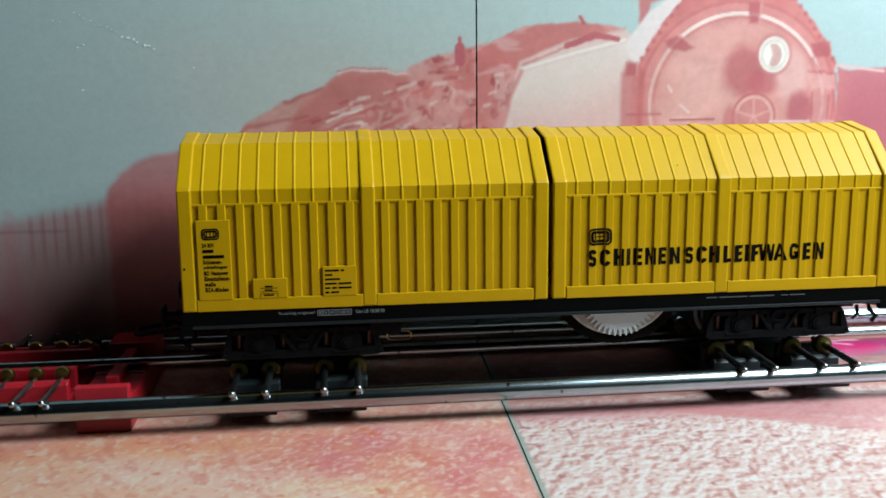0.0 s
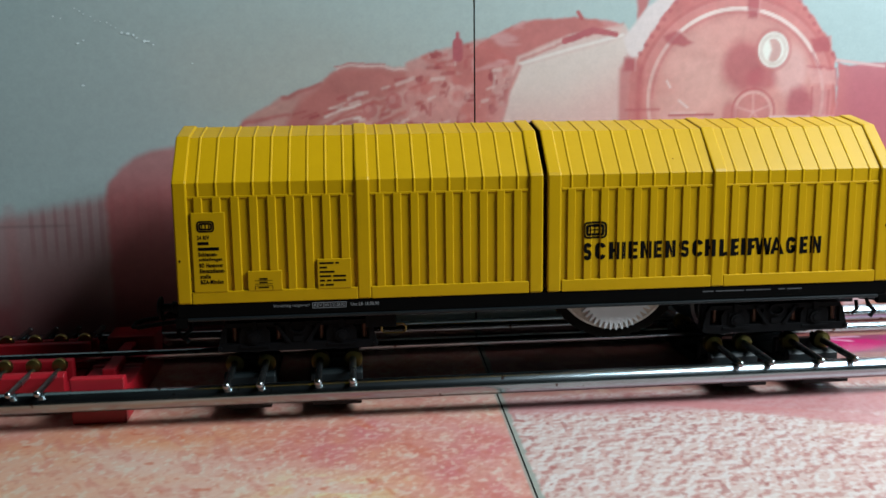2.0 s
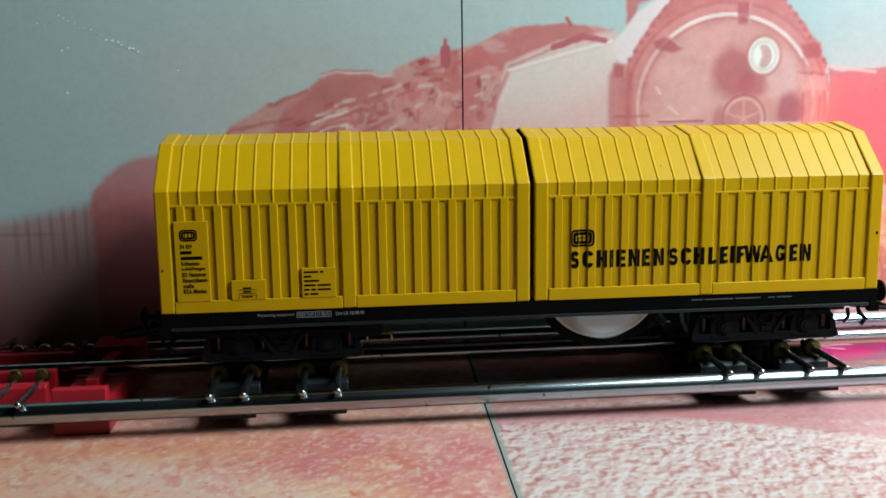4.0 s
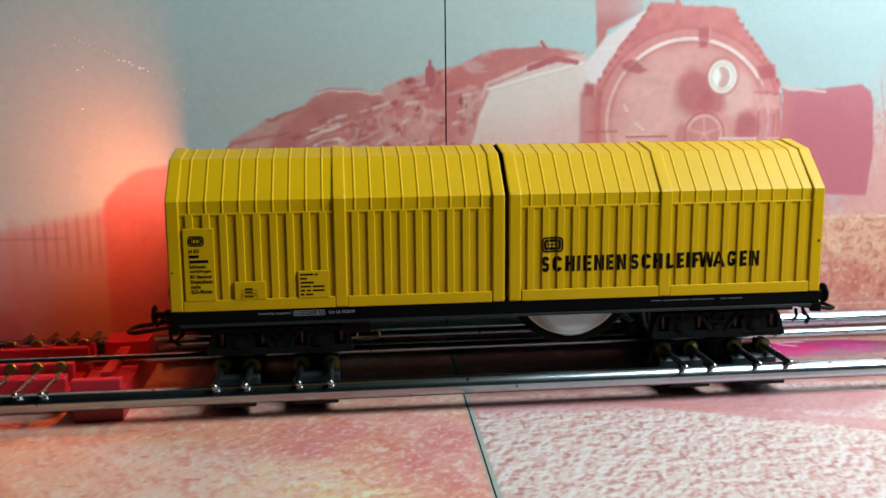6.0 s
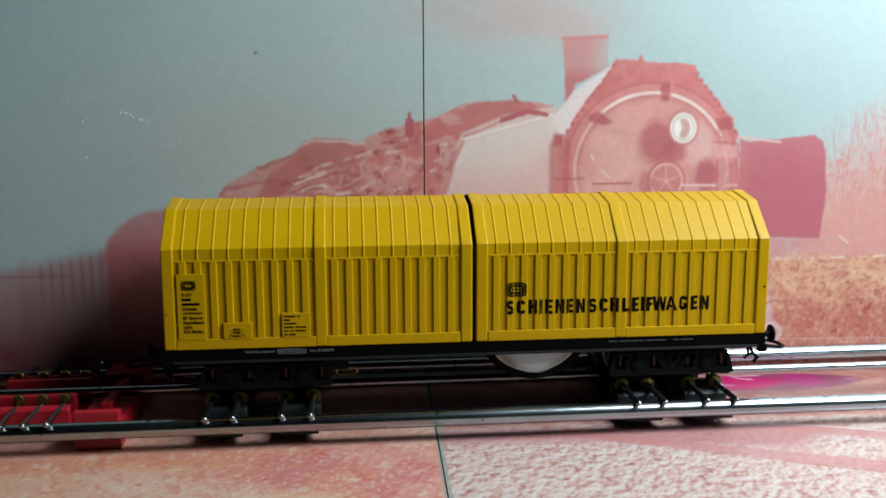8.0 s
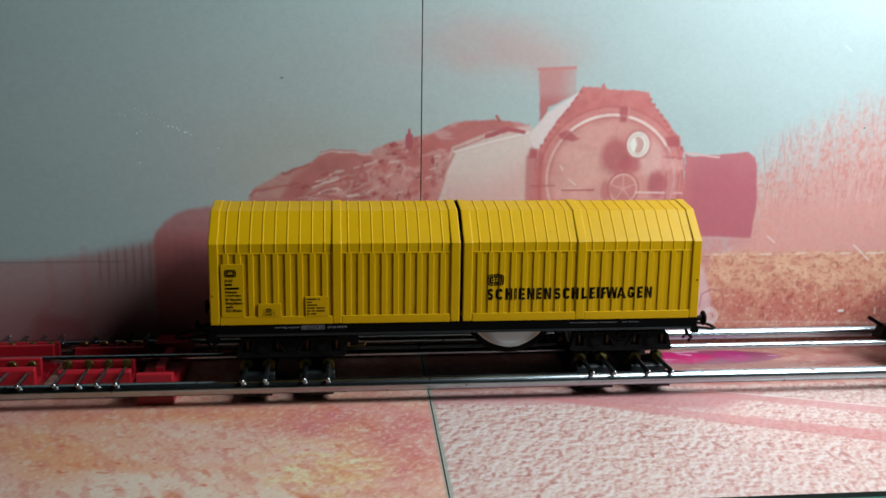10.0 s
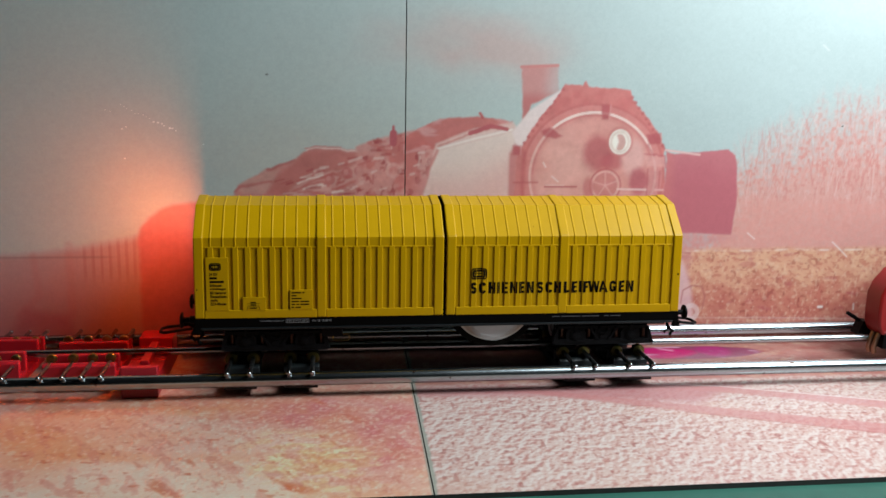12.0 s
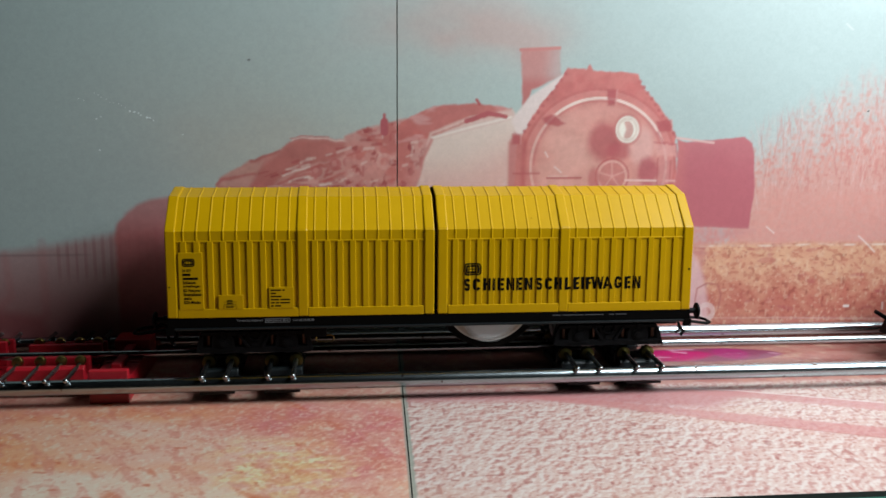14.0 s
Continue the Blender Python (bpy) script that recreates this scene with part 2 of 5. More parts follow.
def inside(x, y, poly, soft=0.5):
    """Cover of a polygon with a soft edge."""
    d2, odd = np.full(x.shape, 1e9), np.zeros(x.shape, bool)
    for (x0, y0), (x1, y1) in zip(poly, poly[1:] + poly[:1]):
        ex, ey = x1 - x0, y1 - y0
        k = np.clip(((x - x0) * ex + (y - y0) * ey) / (ex * ex + ey * ey + 1e-9), 0, 1)
        d2 = np.minimum(d2, (x - x0 - k * ex) ** 2 + (y - y0 - k * ey) ** 2)
        cross = (y0 > y) != (y1 > y)
        odd ^= cross & (x < ex * (y - y0) / (ey if ey else 1e-9) + x0)
    d = np.sqrt(d2) * np.where(odd, 1, -1)
    return step(-soft, soft, d)


def oval(x, y, cx, cy, rx, ry):
    return np.hypot((x - cx) / rx, (y - cy) / ry)


def lay(ink, cover, color):
    cover = np.clip(cover, 0, 1)[..., None]
    return ink * (1 - cover) + np.asarray(color) * cover


def stroke(x, y, pts, w, soft=0.25):
    cover = np.zeros_like(x)
    for (x0, y0), (x1, y1) in zip(pts, pts[1:]):
        ex, ey = x1 - x0, y1 - y0
        k = np.clip(((x - x0) * ex + (y - y0) * ey) / (ex * ex + ey * ey + 1e-9), 0, 1)
        d = np.hypot(x - x0 - k * ex, y - y0 - k * ey)
        cover = np.maximum(cover, step(w / 2 + soft, w / 2 - soft, d))
    return cover


PINK, ROSE, PALE, DEEP = lin(212, 128, 124), lin(190, 92, 94), lin(236, 208, 200), lin(168, 68, 74)
PAPER_WALL, PAPER_FLOOR = 0.62, 0.50
SEAM = -8.2


def wall_ink(x, z):
    """The printed sky with a steam locomotive, bushes and a field, in rose ink."""
    sky_k = step(-130, 110, x)
    ink = lay(np.ones(x.shape + (3,)) * lin(181, 199, 197), sky_k, lin(185, 203, 202))
    ink = ink * (1 + 0.03 * grains(x, z, 30, 20))[..., None]
    ink = lay(ink, 0.45 * np.exp(-(oval(x, z, -42, 62, 55, 26) ** 2)) * (1 + 0.3 * grains(x, z, 25, 18)), lin(196, 188, 180))
    wob_x, wob_z = x + 0.35 * grains(x, z, 2.2, 2.2), z + 0.35 * grains(x, z, 2.2, 2.2)
    # drifting smoke
    smoke = np.exp(-(((x - 16) / 22) ** 2 + ((z - 91) / 9) ** 2)) * (0.6 + 0.5 * grains(x, z, 14, 8))
    smoke += 0.45 * np.exp(-(((x - 2) / 30) ** 2 + ((z - 94) / 10) ** 2)) * (0.5 + 0.5 * grains(x, z, 12, 6))
    smoke += 0.5 * np.exp(-(((x - 30) / 9) ** 2 + ((z - 88) / 6) ** 2))
    ink = lay(ink, np.clip(0.75 * smoke, 0, 0.7), lin(206, 172, 166))
    # train behind the locomotive, hazy
    haze = inside(x, z, [(-175, 29), (-119, 30), (-105, 31.5), (-86, 35), (-60, 38), (-60, -5), (-175, -5)], 1.8)
    ink = lay(ink, haze * (0.62 + 0.3 * step(30, 5, z)), lin(182, 112, 112))
    bars = haze * step(0.1, 0.8, np.sin(x * 2.6 + 0.6 * grains(x, z, 9, 40))) * step(-104, -100, x) * step(20, 26, z)
    ink = lay(ink, 0.45 * bars, lin(152, 86, 94))
    ink = lay(ink, 0.2 * (stroke(x, z, [(-105, 33), (-105, 12)], 2.4, 0.8) + stroke(x, z, [(-115, 30), (-114, 18), (-120, 12)], 2.0, 0.8)), ROSE)
    ink = lay(ink, 0.5 * inside(x, z, [(-118, 14), (-106, 12), (-104, 4), (-126, 2)], 2), DEEP)
    tender = inside(wob_x, z, [(-85.0, -5), (-85.4, 35.0), (-84.5, 37.8), (-82.5, 40.6), (-79.4, 43.1), (-75.4, 44.6), (-70, 45.4), (-50, 46.5), (-50, -5)], 0.9)
    ink = lay(ink, tender * (0.78 + 0.12 * step(44, 36, z)) * step(-6, 30, z + 0.5 * (x + 105)), lin(190, 108, 108))
    ink = lay(ink, tender * 0.2 * step(38, 46, z + 0.12 * (x + 75)), lin(208, 142, 136))
    # tender darkens downwards: shadow at its foot put into the ink
    ink = lay(ink, tender * 0.35 * step(38, 8, z), DEEP)
    # side of the engine: sloping tank, running plate and rods
    side = inside(wob_x, wob_z, [(-59.1, 44.2), (-57.6, 47.9), (-56.6, 50.3), (-53.1, 52.4), (-47.4, 55.4), (-40.4, 57.9), (-36.2, 60.9), (-33.8, 61.8), (-26.5, 61.5), (-18.6, 60.7), (-12.0, 62.3), (-5.9, 62.3), (-2.3, 44.2)], 0.6)
    ink = lay(ink, side * 0.92, lin(203, 132, 126))
    ink = lay(ink, 0.55 * inside(wob_x, wob_z, [(-56.7, 48.5), (-54.6, 51.7), (-47.6, 54.7), (-44.5, 54.8), (-48.8, 47.9)], 0.7), lin(216, 168, 158))
    ink = lay(ink, 0.8 * stroke(x, wob_z, [(-57.4, 48.5), (-56.2, 49.9), (-51.9, 50.7), (-46.7, 51.7)], 0.7, 0.4), lin(190, 104, 104))
    ink = lay(ink, 0.8 * stroke(x, wob_z, [(-47.9, 55.1), (-44.5, 56.3), (-40.1, 57.9)], 0.8, 0.4), lin(184, 98, 98))
    ink = lay(ink, 0.9 * inside(wob_x, wob_z, [(-48.3, 47.6), (-45.9, 52.2), (-43.4, 54.9), (-40.4, 57.2), (-37.1, 59.9), (-34.3, 60.9), (-26.5, 60.7), (-18.6, 59.7), (-21.6, 56.7), (-26.5, 55.1), (-31.4, 54.2), (-36.2, 52.4), (-40.4, 50.4), (-42.2, 47.3)], 0.9) * (0.72 + 0.16 * step(52, 47, z)), lin(192, 106, 103))
    ink = lay(ink, 0.5 * inside(x, z, [(-36.2, 59.2), (-20.4, 59.5), (-24.1, 56.7), (-33.8, 54.8)], 2.2) * (0.7 + 0.4 * grains(x, z, 6, 3)), lin(208, 134, 128))
    ink = lay(ink, 0.85 * stroke(x, wob_z, [(-36.4, 60.9), (-34.3, 61.7), (-26.5, 61.2), (-21.1, 60.7)], 0.5, 0.3), lin(236, 200, 194))
    ink = lay(ink, 0.8 * stroke(x, wob_z, [(-36.9, 61.3), (-33.8, 62.0), (-26.5, 61.8)], 0.35, 0.25), lin(198, 112, 112))
    ink = lay(ink, 0.8 * inside(wob_x, wob_z, [(-39.2, 51.0), (-36.2, 52.8), (-31.4, 54.2), (-26.5, 54.9), (-21.6, 56.7), (-18.6, 56.7), (-22.9, 51.7), (-29.0, 48.5), (-40.4, 47.3)], 0.8) * (0.75 + 0.4 * grains(x, z, 4, 2)), lin(224, 170, 162))
    for pts in ([(-40.4, 48.5), (-35.0, 51.7), (-29.0, 53.8), (-24.1, 54.8)], [(-31.9, 52.9), (-29.0, 53.8), (-26.5, 53.4), (-27.7, 51.0)], [(-37.4, 49.9), (-31.9, 51.7), (-30.2, 50.4)], [(-29.0, 49.2), (-24.1, 51.0), (-18.6, 52.9)], [(-42.2, 47.9), (-36.7, 48.5), (-31.9, 47.9)]):
        ink = lay(ink, 0.75 * stroke(x, wob_z, pts, 0.8, 0.4), lin(194, 104, 102))
    for pts in ([(-39.2, 51.3), (-35.0, 52.8), (-31.9, 53.5)], [(-29.0, 48.4), (-22.9, 49.9), (-17.8, 51.7)], [(-37.4, 49.5), (-31.9, 50.7)], [(-18.0, 47.9), (-13.2, 49.9), (-9.5, 50.7)]):
        ink = lay(ink, 0.85 * stroke(x, wob_z, pts, 0.6, 0.3), lin(240, 214, 206))
    for (cx, cz), r in zip([(-24.7, 54.2), (-21.1, 54.8), (-29.8, 52.3)], (1.7, 1.5, 1.6)):
        ink = lay(ink, 0.7 * step(1.15, 0.85, oval(x, z, cx, cz, r, r)), lin(192, 102, 104))
        ink = lay(ink, 0.5 * step(1.2, 0.6, oval(x, z, cx - 0.3, cz + 0.3, r * 0.5, r * 0.5)), lin(222, 162, 156))
    # pumps and pipes
    mach = inside(wob_x, wob_z, [(-22, 62), (-17, 64), (-5, 67), (2.4, 61), (0.5, 44), (-22, 44)], 0.6)
    rough_spots = grains(x, z, 4.2, 4.2)
    ink = lay(ink, mach * 0.9, lin(216, 150, 144))
    ink = lay(ink, 0.85 * mach * step(-0.1, 0.25, rough_spots), lin(202, 116, 112))
    ink = lay(ink, 0.75 * mach * step(0.3, 0.6, grains(x, z, 2.6, 3.0)), DEEP)
    ink = lay(ink, 0.45 * mach * step(0.35, 0.8, grains(x, z, 2.0, 1.8)), lin(232, 190, 182))
    dice = random.Random(4)
    for k in range(70):
        cx, cz = dice.uniform(-46, 1), 0
        cz = dice.uniform(47, 64 if cx > -20 else 52 + (cx + 46) * 0.3)
        ang, ln = dice.choice((0.25, 0.35, 1.5, 1.2, 0.1) if cx > -18 else (0.25, 0.35, 0.1)), dice.uniform(0.8, 4.0 if cx < -18 else 2.6)
        tone = dice.choice((ROSE, ROSE, DEEP, DEEP, PALE))
        near = (np.abs(x - cx) < 6) & (np.abs(z - cz) < 6)
        if near.any():
            mark = stroke(x[near], z[near], [(cx, cz), (cx + ln * math.cos(ang), cz + ln * math.sin(ang))], dice.uniform(0.35, 0.9), 0.25)
            ink[near] = lay(ink[near], 0.5 * mark * np.clip(side + mach, 0, 1)[near], tone)
    ink = lay(ink, step(0.35, 0.15, np.abs(oval(x, z, -11, 55, 2.2, 2.2) - 0.8)) * 0.15, PALE)
    pipe = inside(wob_x, wob_z, [(-8, 60), (-7.9, 65), (-1.6, 68.5), (3.1, 70.4), (15.8, 71.2), (24.6, 69.9), (23.9, 67.8), (12.7, 66.2), (1.6, 61.5)], 0.4)
    ink = lay(ink, pipe * 0.95, lin(204, 116, 112))
    ink = lay(ink, pipe * step(0.2, 0.7, grains(x, z, 6, 2.2)) * 0.6, lin(226, 176, 174))
    ink = lay(ink, stroke(x, z, [(-11, 66.0), (-11, 63.2)], 2.2), lin(190, 98, 106))
    ink = lay(ink, stroke(x, z, [(-11, 68), (-11, 66)], 0.8), lin(190, 98, 106))
    ink = lay(ink, stroke(x, z, [(14.8, 72.2), (15.6, 71)], 0.8), ROSE)
    # boiler with its bright flank, chimney
    ink = lay(ink, 0.9 * inside(wob_x, z, [(0, 57), (1.6, 63.0), (13, 67.6), (25, 69.6), (28, 64), (20, 62)], 0.5), lin(230, 196, 188))
    ink = lay(ink, inside(wob_x, z, [(-4.2, 40), (0.2, 56), (2.4, 61), (24.7, 66.7), (28, 63.9), (26, 40)], 0.5), lin(230, 210, 202))
    ink = lay(ink, 0.8 * stroke(x, z, [(2.4, 61.6), (14, 64.8), (24.7, 67.4)], 0.6, 0.3), lin(246, 236, 230))
    ink = lay(ink, 0.7 * stroke(x, z, [(-4.4, 40), (-0.1, 56), (2.2, 61)], 0.9, 0.5), lin(200, 118, 116))
    ink = lay(ink, 0.8 * inside(x, z, [(-4, 40), (-1, 52), (12, 53), (27, 60), (27, 40)], 7), lin(228, 180, 174))
    ink = lay(ink, 0.5 * stroke(x, wob_z, [(2.4, 62.4), (12, 66), (20, 68.4)], 0.6), ROSE)
    ink = lay(ink, stroke(x, wob_z, [(12, 66.2), (18, 68.5), (23, 67.6)], 1.4), lin(190, 100, 106))
    chim = inside(wob_x, z, [(27, 85.8), (38, 86.6), (38.8, 79), (30.5, 75), (28, 69)], 0.5)
    ink = lay(ink, chim * (0.9 - 0.45 * step(32, 38.5, x)), lin(208, 142, 138))
    ink = lay(ink, 0.55 * chim * step(80, 76, z), ROSE)
    ink = lay(ink, 0.8 * stroke(x, z, [(27, 86), (38, 86.6)], 0.9), PINK)
    ink = lay(ink, inside(x, z, [(24.7, 66.7), (30, 73.3), (39.7, 79.7), (42, 80), (31, 63.5), (26.4, 62)], 0.5), lin(236, 218, 216))
    # smokebox
    box_edge = [(25.5, 40), (26.5, 59), (28, 63), (32, 69.4), (38, 77.3), (40.5, 81.2), (46, 81), (46.9, 82.3), (47.8, 80.6), (60.9, 79.8), (61.8, 76.7), (66.2, 71.9), (70.6, 66.4), (72.4, 62.3), (74.5, 40)]
    front = inside(wob_x, wob_z, box_edge, 0.35)
    ink = lay(ink, front, lin(212, 128, 124))
    ink = lay(ink, front * step(0.1, 0.8, grains(x, z, 5, 5)) * 0.35, ROSE)
    door = oval(x, z, 50.3, 53.6, 19.8, 19.2)
    ink = lay(ink, front * step(1.16, 1.1, door) * 0.35, lin(224, 158, 152))
    ink = lay(ink, front * step(0.03, 0.01, np.abs(door - 1.13)) * 0.5, lin(190, 98, 100))
    ink = lay(ink, 0.75 * inside(x, z, [(24.0, 44.3), (24.0, 60.2), (25.8, 63.2), (29.5, 60.6), (28.8, 44.3)], 0.7), lin(194, 104, 106))
    ink = lay(ink, 0.6 * inside(x, z, [(25.8, 44.3), (26.0, 58.9), (28.0, 60.6), (27.6, 44.3)], 0.8), lin(214, 138, 134))
    face = step(1.02, 0.985, door)
    ink = lay(ink, face, lin(220, 154, 146))
    ink = lay(ink, face * 0.55 * np.exp(-(oval(x, z, 42, 57, 11, 12) ** 2)), lin(234, 186, 176))
    ink = lay(ink, face * 0.4 * step(56, 40, z + 0.25 * (x - 50)), lin(226, 172, 164))
    ink = lay(ink, face * 0.3 * step(-0.2, 0.8, grains(x, z, 7, 5)), lin(208, 134, 128))
    ink = lay(ink, face * step(0.86, 0.99, door) * 0.5, lin(202, 120, 118))
    arc = np.arctan2(z - 53.6, x - 50.3)
    ink = lay(ink, step(0.03, 0.008, np.abs(door - 1.0)) * (0.9 * step(0.3, 0.7, arc) * step(2.6, 2.1, arc) + 0.45), lin(244, 214, 206))
    ink = lay(ink, step(0.018, 0.006, np.abs(door - 0.955)) * step(0.0, 0.5, arc) * 0.4, lin(196, 106, 108))
    # hinges, dogs and pipes round the door
    for pts in ([(33.7, 67.3), (36.7, 68.4), (40.5, 65.9), (38.3, 64.9), (34.8, 65.5)], [(52.0, 75.1), (54.9, 75.1), (54.6, 70.7), (52.3, 70.7)], [(66.6, 66.4), (71.2, 66.7), (71.5, 63.5), (67.6, 63.2)], [(24.9, 62.7), (27.6, 62.7), (27.5, 59.9), (24.9, 59.9)]):
        ink = lay(ink, 0.85 * inside(wob_x, wob_z, pts, 0.5), lin(186, 92, 98))
        ink = lay(ink, 0.6 * stroke(x, z, [pts[1], pts[2]], 0.4, 0.3), lin(228, 168, 162))
    ink = lay(ink, 0.7 * inside(wob_x, wob_z, [(66.4, 59.7), (72.8, 59.7), (73.2, 56.3), (67.1, 56.5)], 0.6), lin(228, 170, 164))
    ink = lay(ink, 0.6 * inside(wob_x, wob_z, [(67.8, 55.5), (71.3, 55.8), (71.0, 44.3), (67.6, 44.3)], 0.7), lin(214, 144, 142))
    for pts in ([(66.2, 60.2), (72.8, 59.9), (73.4, 56.1)], [(67.1, 63.2), (69.4, 59.7)], [(71.7, 63.2), (74.5, 59.7), (74.3, 48.6)], [(67.6, 55.5), (67.6, 44.3)], [(71.5, 55.0), (71.3, 44.3)]):
        ink = lay(ink, 0.7 * stroke(x, wob_z, pts, 0.5, 0.3), lin(188, 96, 104))
    ink = lay(ink, 0.75 * stroke(x, z, [(70.3, 49.3), (76.3, 49.1)], 0.5, 0.3), lin(236, 190, 186))
    # shade of the lamp, the lamp, blots and the handwheel
    ink = lay(ink, 0.8 * step(1.35, 0.7, oval(x, z, 51.8, 60.4, 4.6, 5.2) + 0.1 * grains(x, z, 3, 3)), lin(184, 94, 100))
    ink = lay(ink, 0.7 * step(1.4, 0.7, oval(x, z, 56.2, 58.0, 3.4, 2.4)), lin(182, 90, 98))
    ink = lay(ink, 0.6 * step(1.4, 0.6, oval(x, z, 62.6, 59.2, 3.6, 5.6)), lin(234, 190, 184))
    ink = lay(ink, 0.8 * step(1.35, 0.7, oval(x, z, 64.8, 52.0, 2.9, 4.2) + 0.15 * grains(x, z, 3, 3)), lin(186, 94, 104))
    ink = lay(ink, step(1.05, 0.95, oval(x, z, 58.3, 64, 3.5, 3.9)), lin(246, 240, 230))
    ink = lay(ink, 0.45 * step(0.16, 0.05, np.abs(oval(x, z, 58.3, 64, 3.5, 3.9) - 0.78)), lin(204, 170, 160))
    ink = lay(ink, step(1.1, 0.9, oval(x, z, 58.2, 63.9, 1.9, 2.5)) * step(57.4, 58.4, x + 0.3 * np.abs(z - 64)) * 0.85, lin(206, 152, 146))
    ink = lay(ink, 0.5 * step(0.2, 0.05, np.abs(oval(x, z, 58.3, 64, 3.5, 3.9) - 1.08)), lin(200, 120, 120))
    wheel = oval(x, z, 54.3, 50.6, 4.4, 4.6)
    ink = lay(ink, step(1.02, 0.9, wheel) * 0.6, lin(200, 116, 116))
    ink = lay(ink, step(0.1, 0.03, np.abs(wheel - 0.93)) * 0.8, lin(232, 180, 172))
    ink = lay(ink, step(0.08, 0.03, np.abs(wheel - 1.1)) * 0.7, lin(186, 92, 98))
    for k in range(5):
        a = radians(20 + 72 * k)
        ink = lay(ink, 0.75 * stroke(x, z, [(54.3, 50.6), (54.3 + 4.0 * math.cos(a), 50.6 + 4.1 * math.sin(a))], 0.45, 0.25), lin(228, 172, 166))
    ink = lay(ink, 0.7 * step(1.3, 0.6, oval(x, z, 49.0, 50.0, 1.8, 3.2)), lin(198, 112, 114))
    ink = lay(ink, 0.9 * stroke(x, z, [(35.3, 50.2), (45.2, 50.2)], 0.5, 0.25), lin(176, 84, 92))
    ink = lay(ink, 0.8 * stroke(x, z, [(35.6, 50.7), (41.3, 50.7)], 0.25, 0.2), lin(240, 206, 200))
    ink = lay(ink, 0.85 * stroke(x, z, [(58.3, 49.5), (67.3, 49.3)], 0.55, 0.25), lin(240, 206, 200))
    ink = lay(ink, 0.7 * stroke(x, z, [(25.6, 51.5), (33.0, 51.5)], 0.55, 0.3), lin(186, 94, 100))
    # ragged rivets along the shoulders of the smokebox
    for k in range(10):
        for (ax, az), (bx, bz) in (((61.5, 77.5), (72.0, 63.0)), ((28.5, 63.5), (40.0, 79.5))):
            ink = lay(ink, 0.75 * step(1.3, 0.6, oval(x, z, ax + (bx - ax) * k / 9, az + (bz - az) * k / 9, 0.55, 0.55)), lin(190, 100, 104))
    # uneven tone of an enlarged photograph within the engine
    body = np.clip(side + mach + pipe + front + tender, 0, 1)
    ink = ink * (1 + body * (0.09 * grains(x, z, 5, 4, 4) + 0.05 * grains(x, z, 1.2, 1.2, 2)))[..., None]
    # bushes and field to the side of the engine
    top = 62 + 16 * step(92, 125, x) + 5 * step(125, 150, x) + 5 * grains(x, x * 0, 9, 9) + 2.2 * grains(x, z, 1.4, 6, 2)
    bush = step(5, -8, z - top) * step(89, 94, x)
    streak = grains(x, z, 0.75, 3.0, 1)
    leafy = grains(x, z, 0.8, 0.9, 1)
    thick = step(0, 26, top - z)
    ink = lay(ink, bush * np.clip(0.34 + 0.55 * thick + 0.12 * streak + 0.18 * leafy + 0.3 * step(62, 44, z), 0, 0.95), lin(220, 164, 154))
    ink = lay(ink, bush * step(0.1, 0.8, 0.55 * streak + 0.7 * leafy) * (0.25 + 0.22 * thick), lin(204, 128, 120))
    ink = lay(ink, bush * step(0.3, 0.8, grains(x, z, 1.0, 1.6, 2)) * step(36, 46, z) * 0.26, lin(230, 206, 200))
    dice = random.Random(9)
    for k in range(240):
        cx = dice.uniform(98, 165)
        cz, ln, lean = dice.uniform(38, 66), dice.uniform(6, 16), dice.uniform(-0.25, 0.25)
        near = (np.abs(x - cx) < 8) & (z > cz - 1) & (z < cz + ln + 1)
        if near.any():
            twig = stroke(x[near], z[near], [(cx, cz), (cx + lean * ln * 0.5, cz + ln * 0.55), (cx + lean * ln * 1.3, cz + ln)], 0.22, 0.22)
            ink[near] = lay(ink[near], dice.uniform(0.2, 0.5) * twig * step(6, -2, z[near] - top[near]), dice.choice((lin(206, 124, 118), lin(214, 140, 134), lin(200, 122, 116), lin(234, 206, 200))))
    low = inside(x, z, [(60, 37), (76, 37), (97, 36), (100, 46), (200, 46), (200, 25), (60, 25)], 2.5)
    ink = lay(ink, low * np.clip(0.7 + 0.3 * leafy, 0, 1), lin(224, 160, 150))
    field = step(31.5, 29.5, z + 0.4 * grains(x, z, 9, 4)) * step(55, 66, x)
    ink = lay(ink, field, lin(230, 178, 146))
    mott = grains(x, z, 3.2, 2.2)
    ink = lay(ink, field * np.clip(0.12 + 0.75 * step(25, 12, z) + 0.4 * mott, 0, 0.9), lin(202, 116, 102))
    ink = lay(ink, field * step(0.05, 0.5, grains(x + 0.4 * z, z, 1.1, 0.9, 2)) * 0.45, lin(184, 92, 80))
    ink = lay(ink, field * step(0.75, 1.0, grains(x, z, 1.3, 1.2, 1)) * 0.5, lin(156, 72, 62))
    ink = lay(ink, field * step(0.25, 0.7, grains(x, z, 0.8, 1.1, 2)) * 0.4, lin(240, 204, 176))
    ink = lay(ink, field * step(0.5, 0.8, grains(x, z, 7, 2.5)) * 0.4, lin(184, 86, 96))
    # right-hand deflector plate and what hangs below the smokebox
    plate = inside(wob_x, z + 0.15 * grains(x, z, 2, 2), [(73.5, 61), (75.9, 60.4), (93.5, 61.9), (95.7, 59.9), (97.2, 47.6), (96, 35), (73, 36)], 0.35)
    ink = lay(ink, plate, lin(194, 108, 118))
    ink = lay(ink, plate * 0.4 * step(50, 62, z + 3 * grains(x, z, 8, 5)), lin(206, 132, 136))
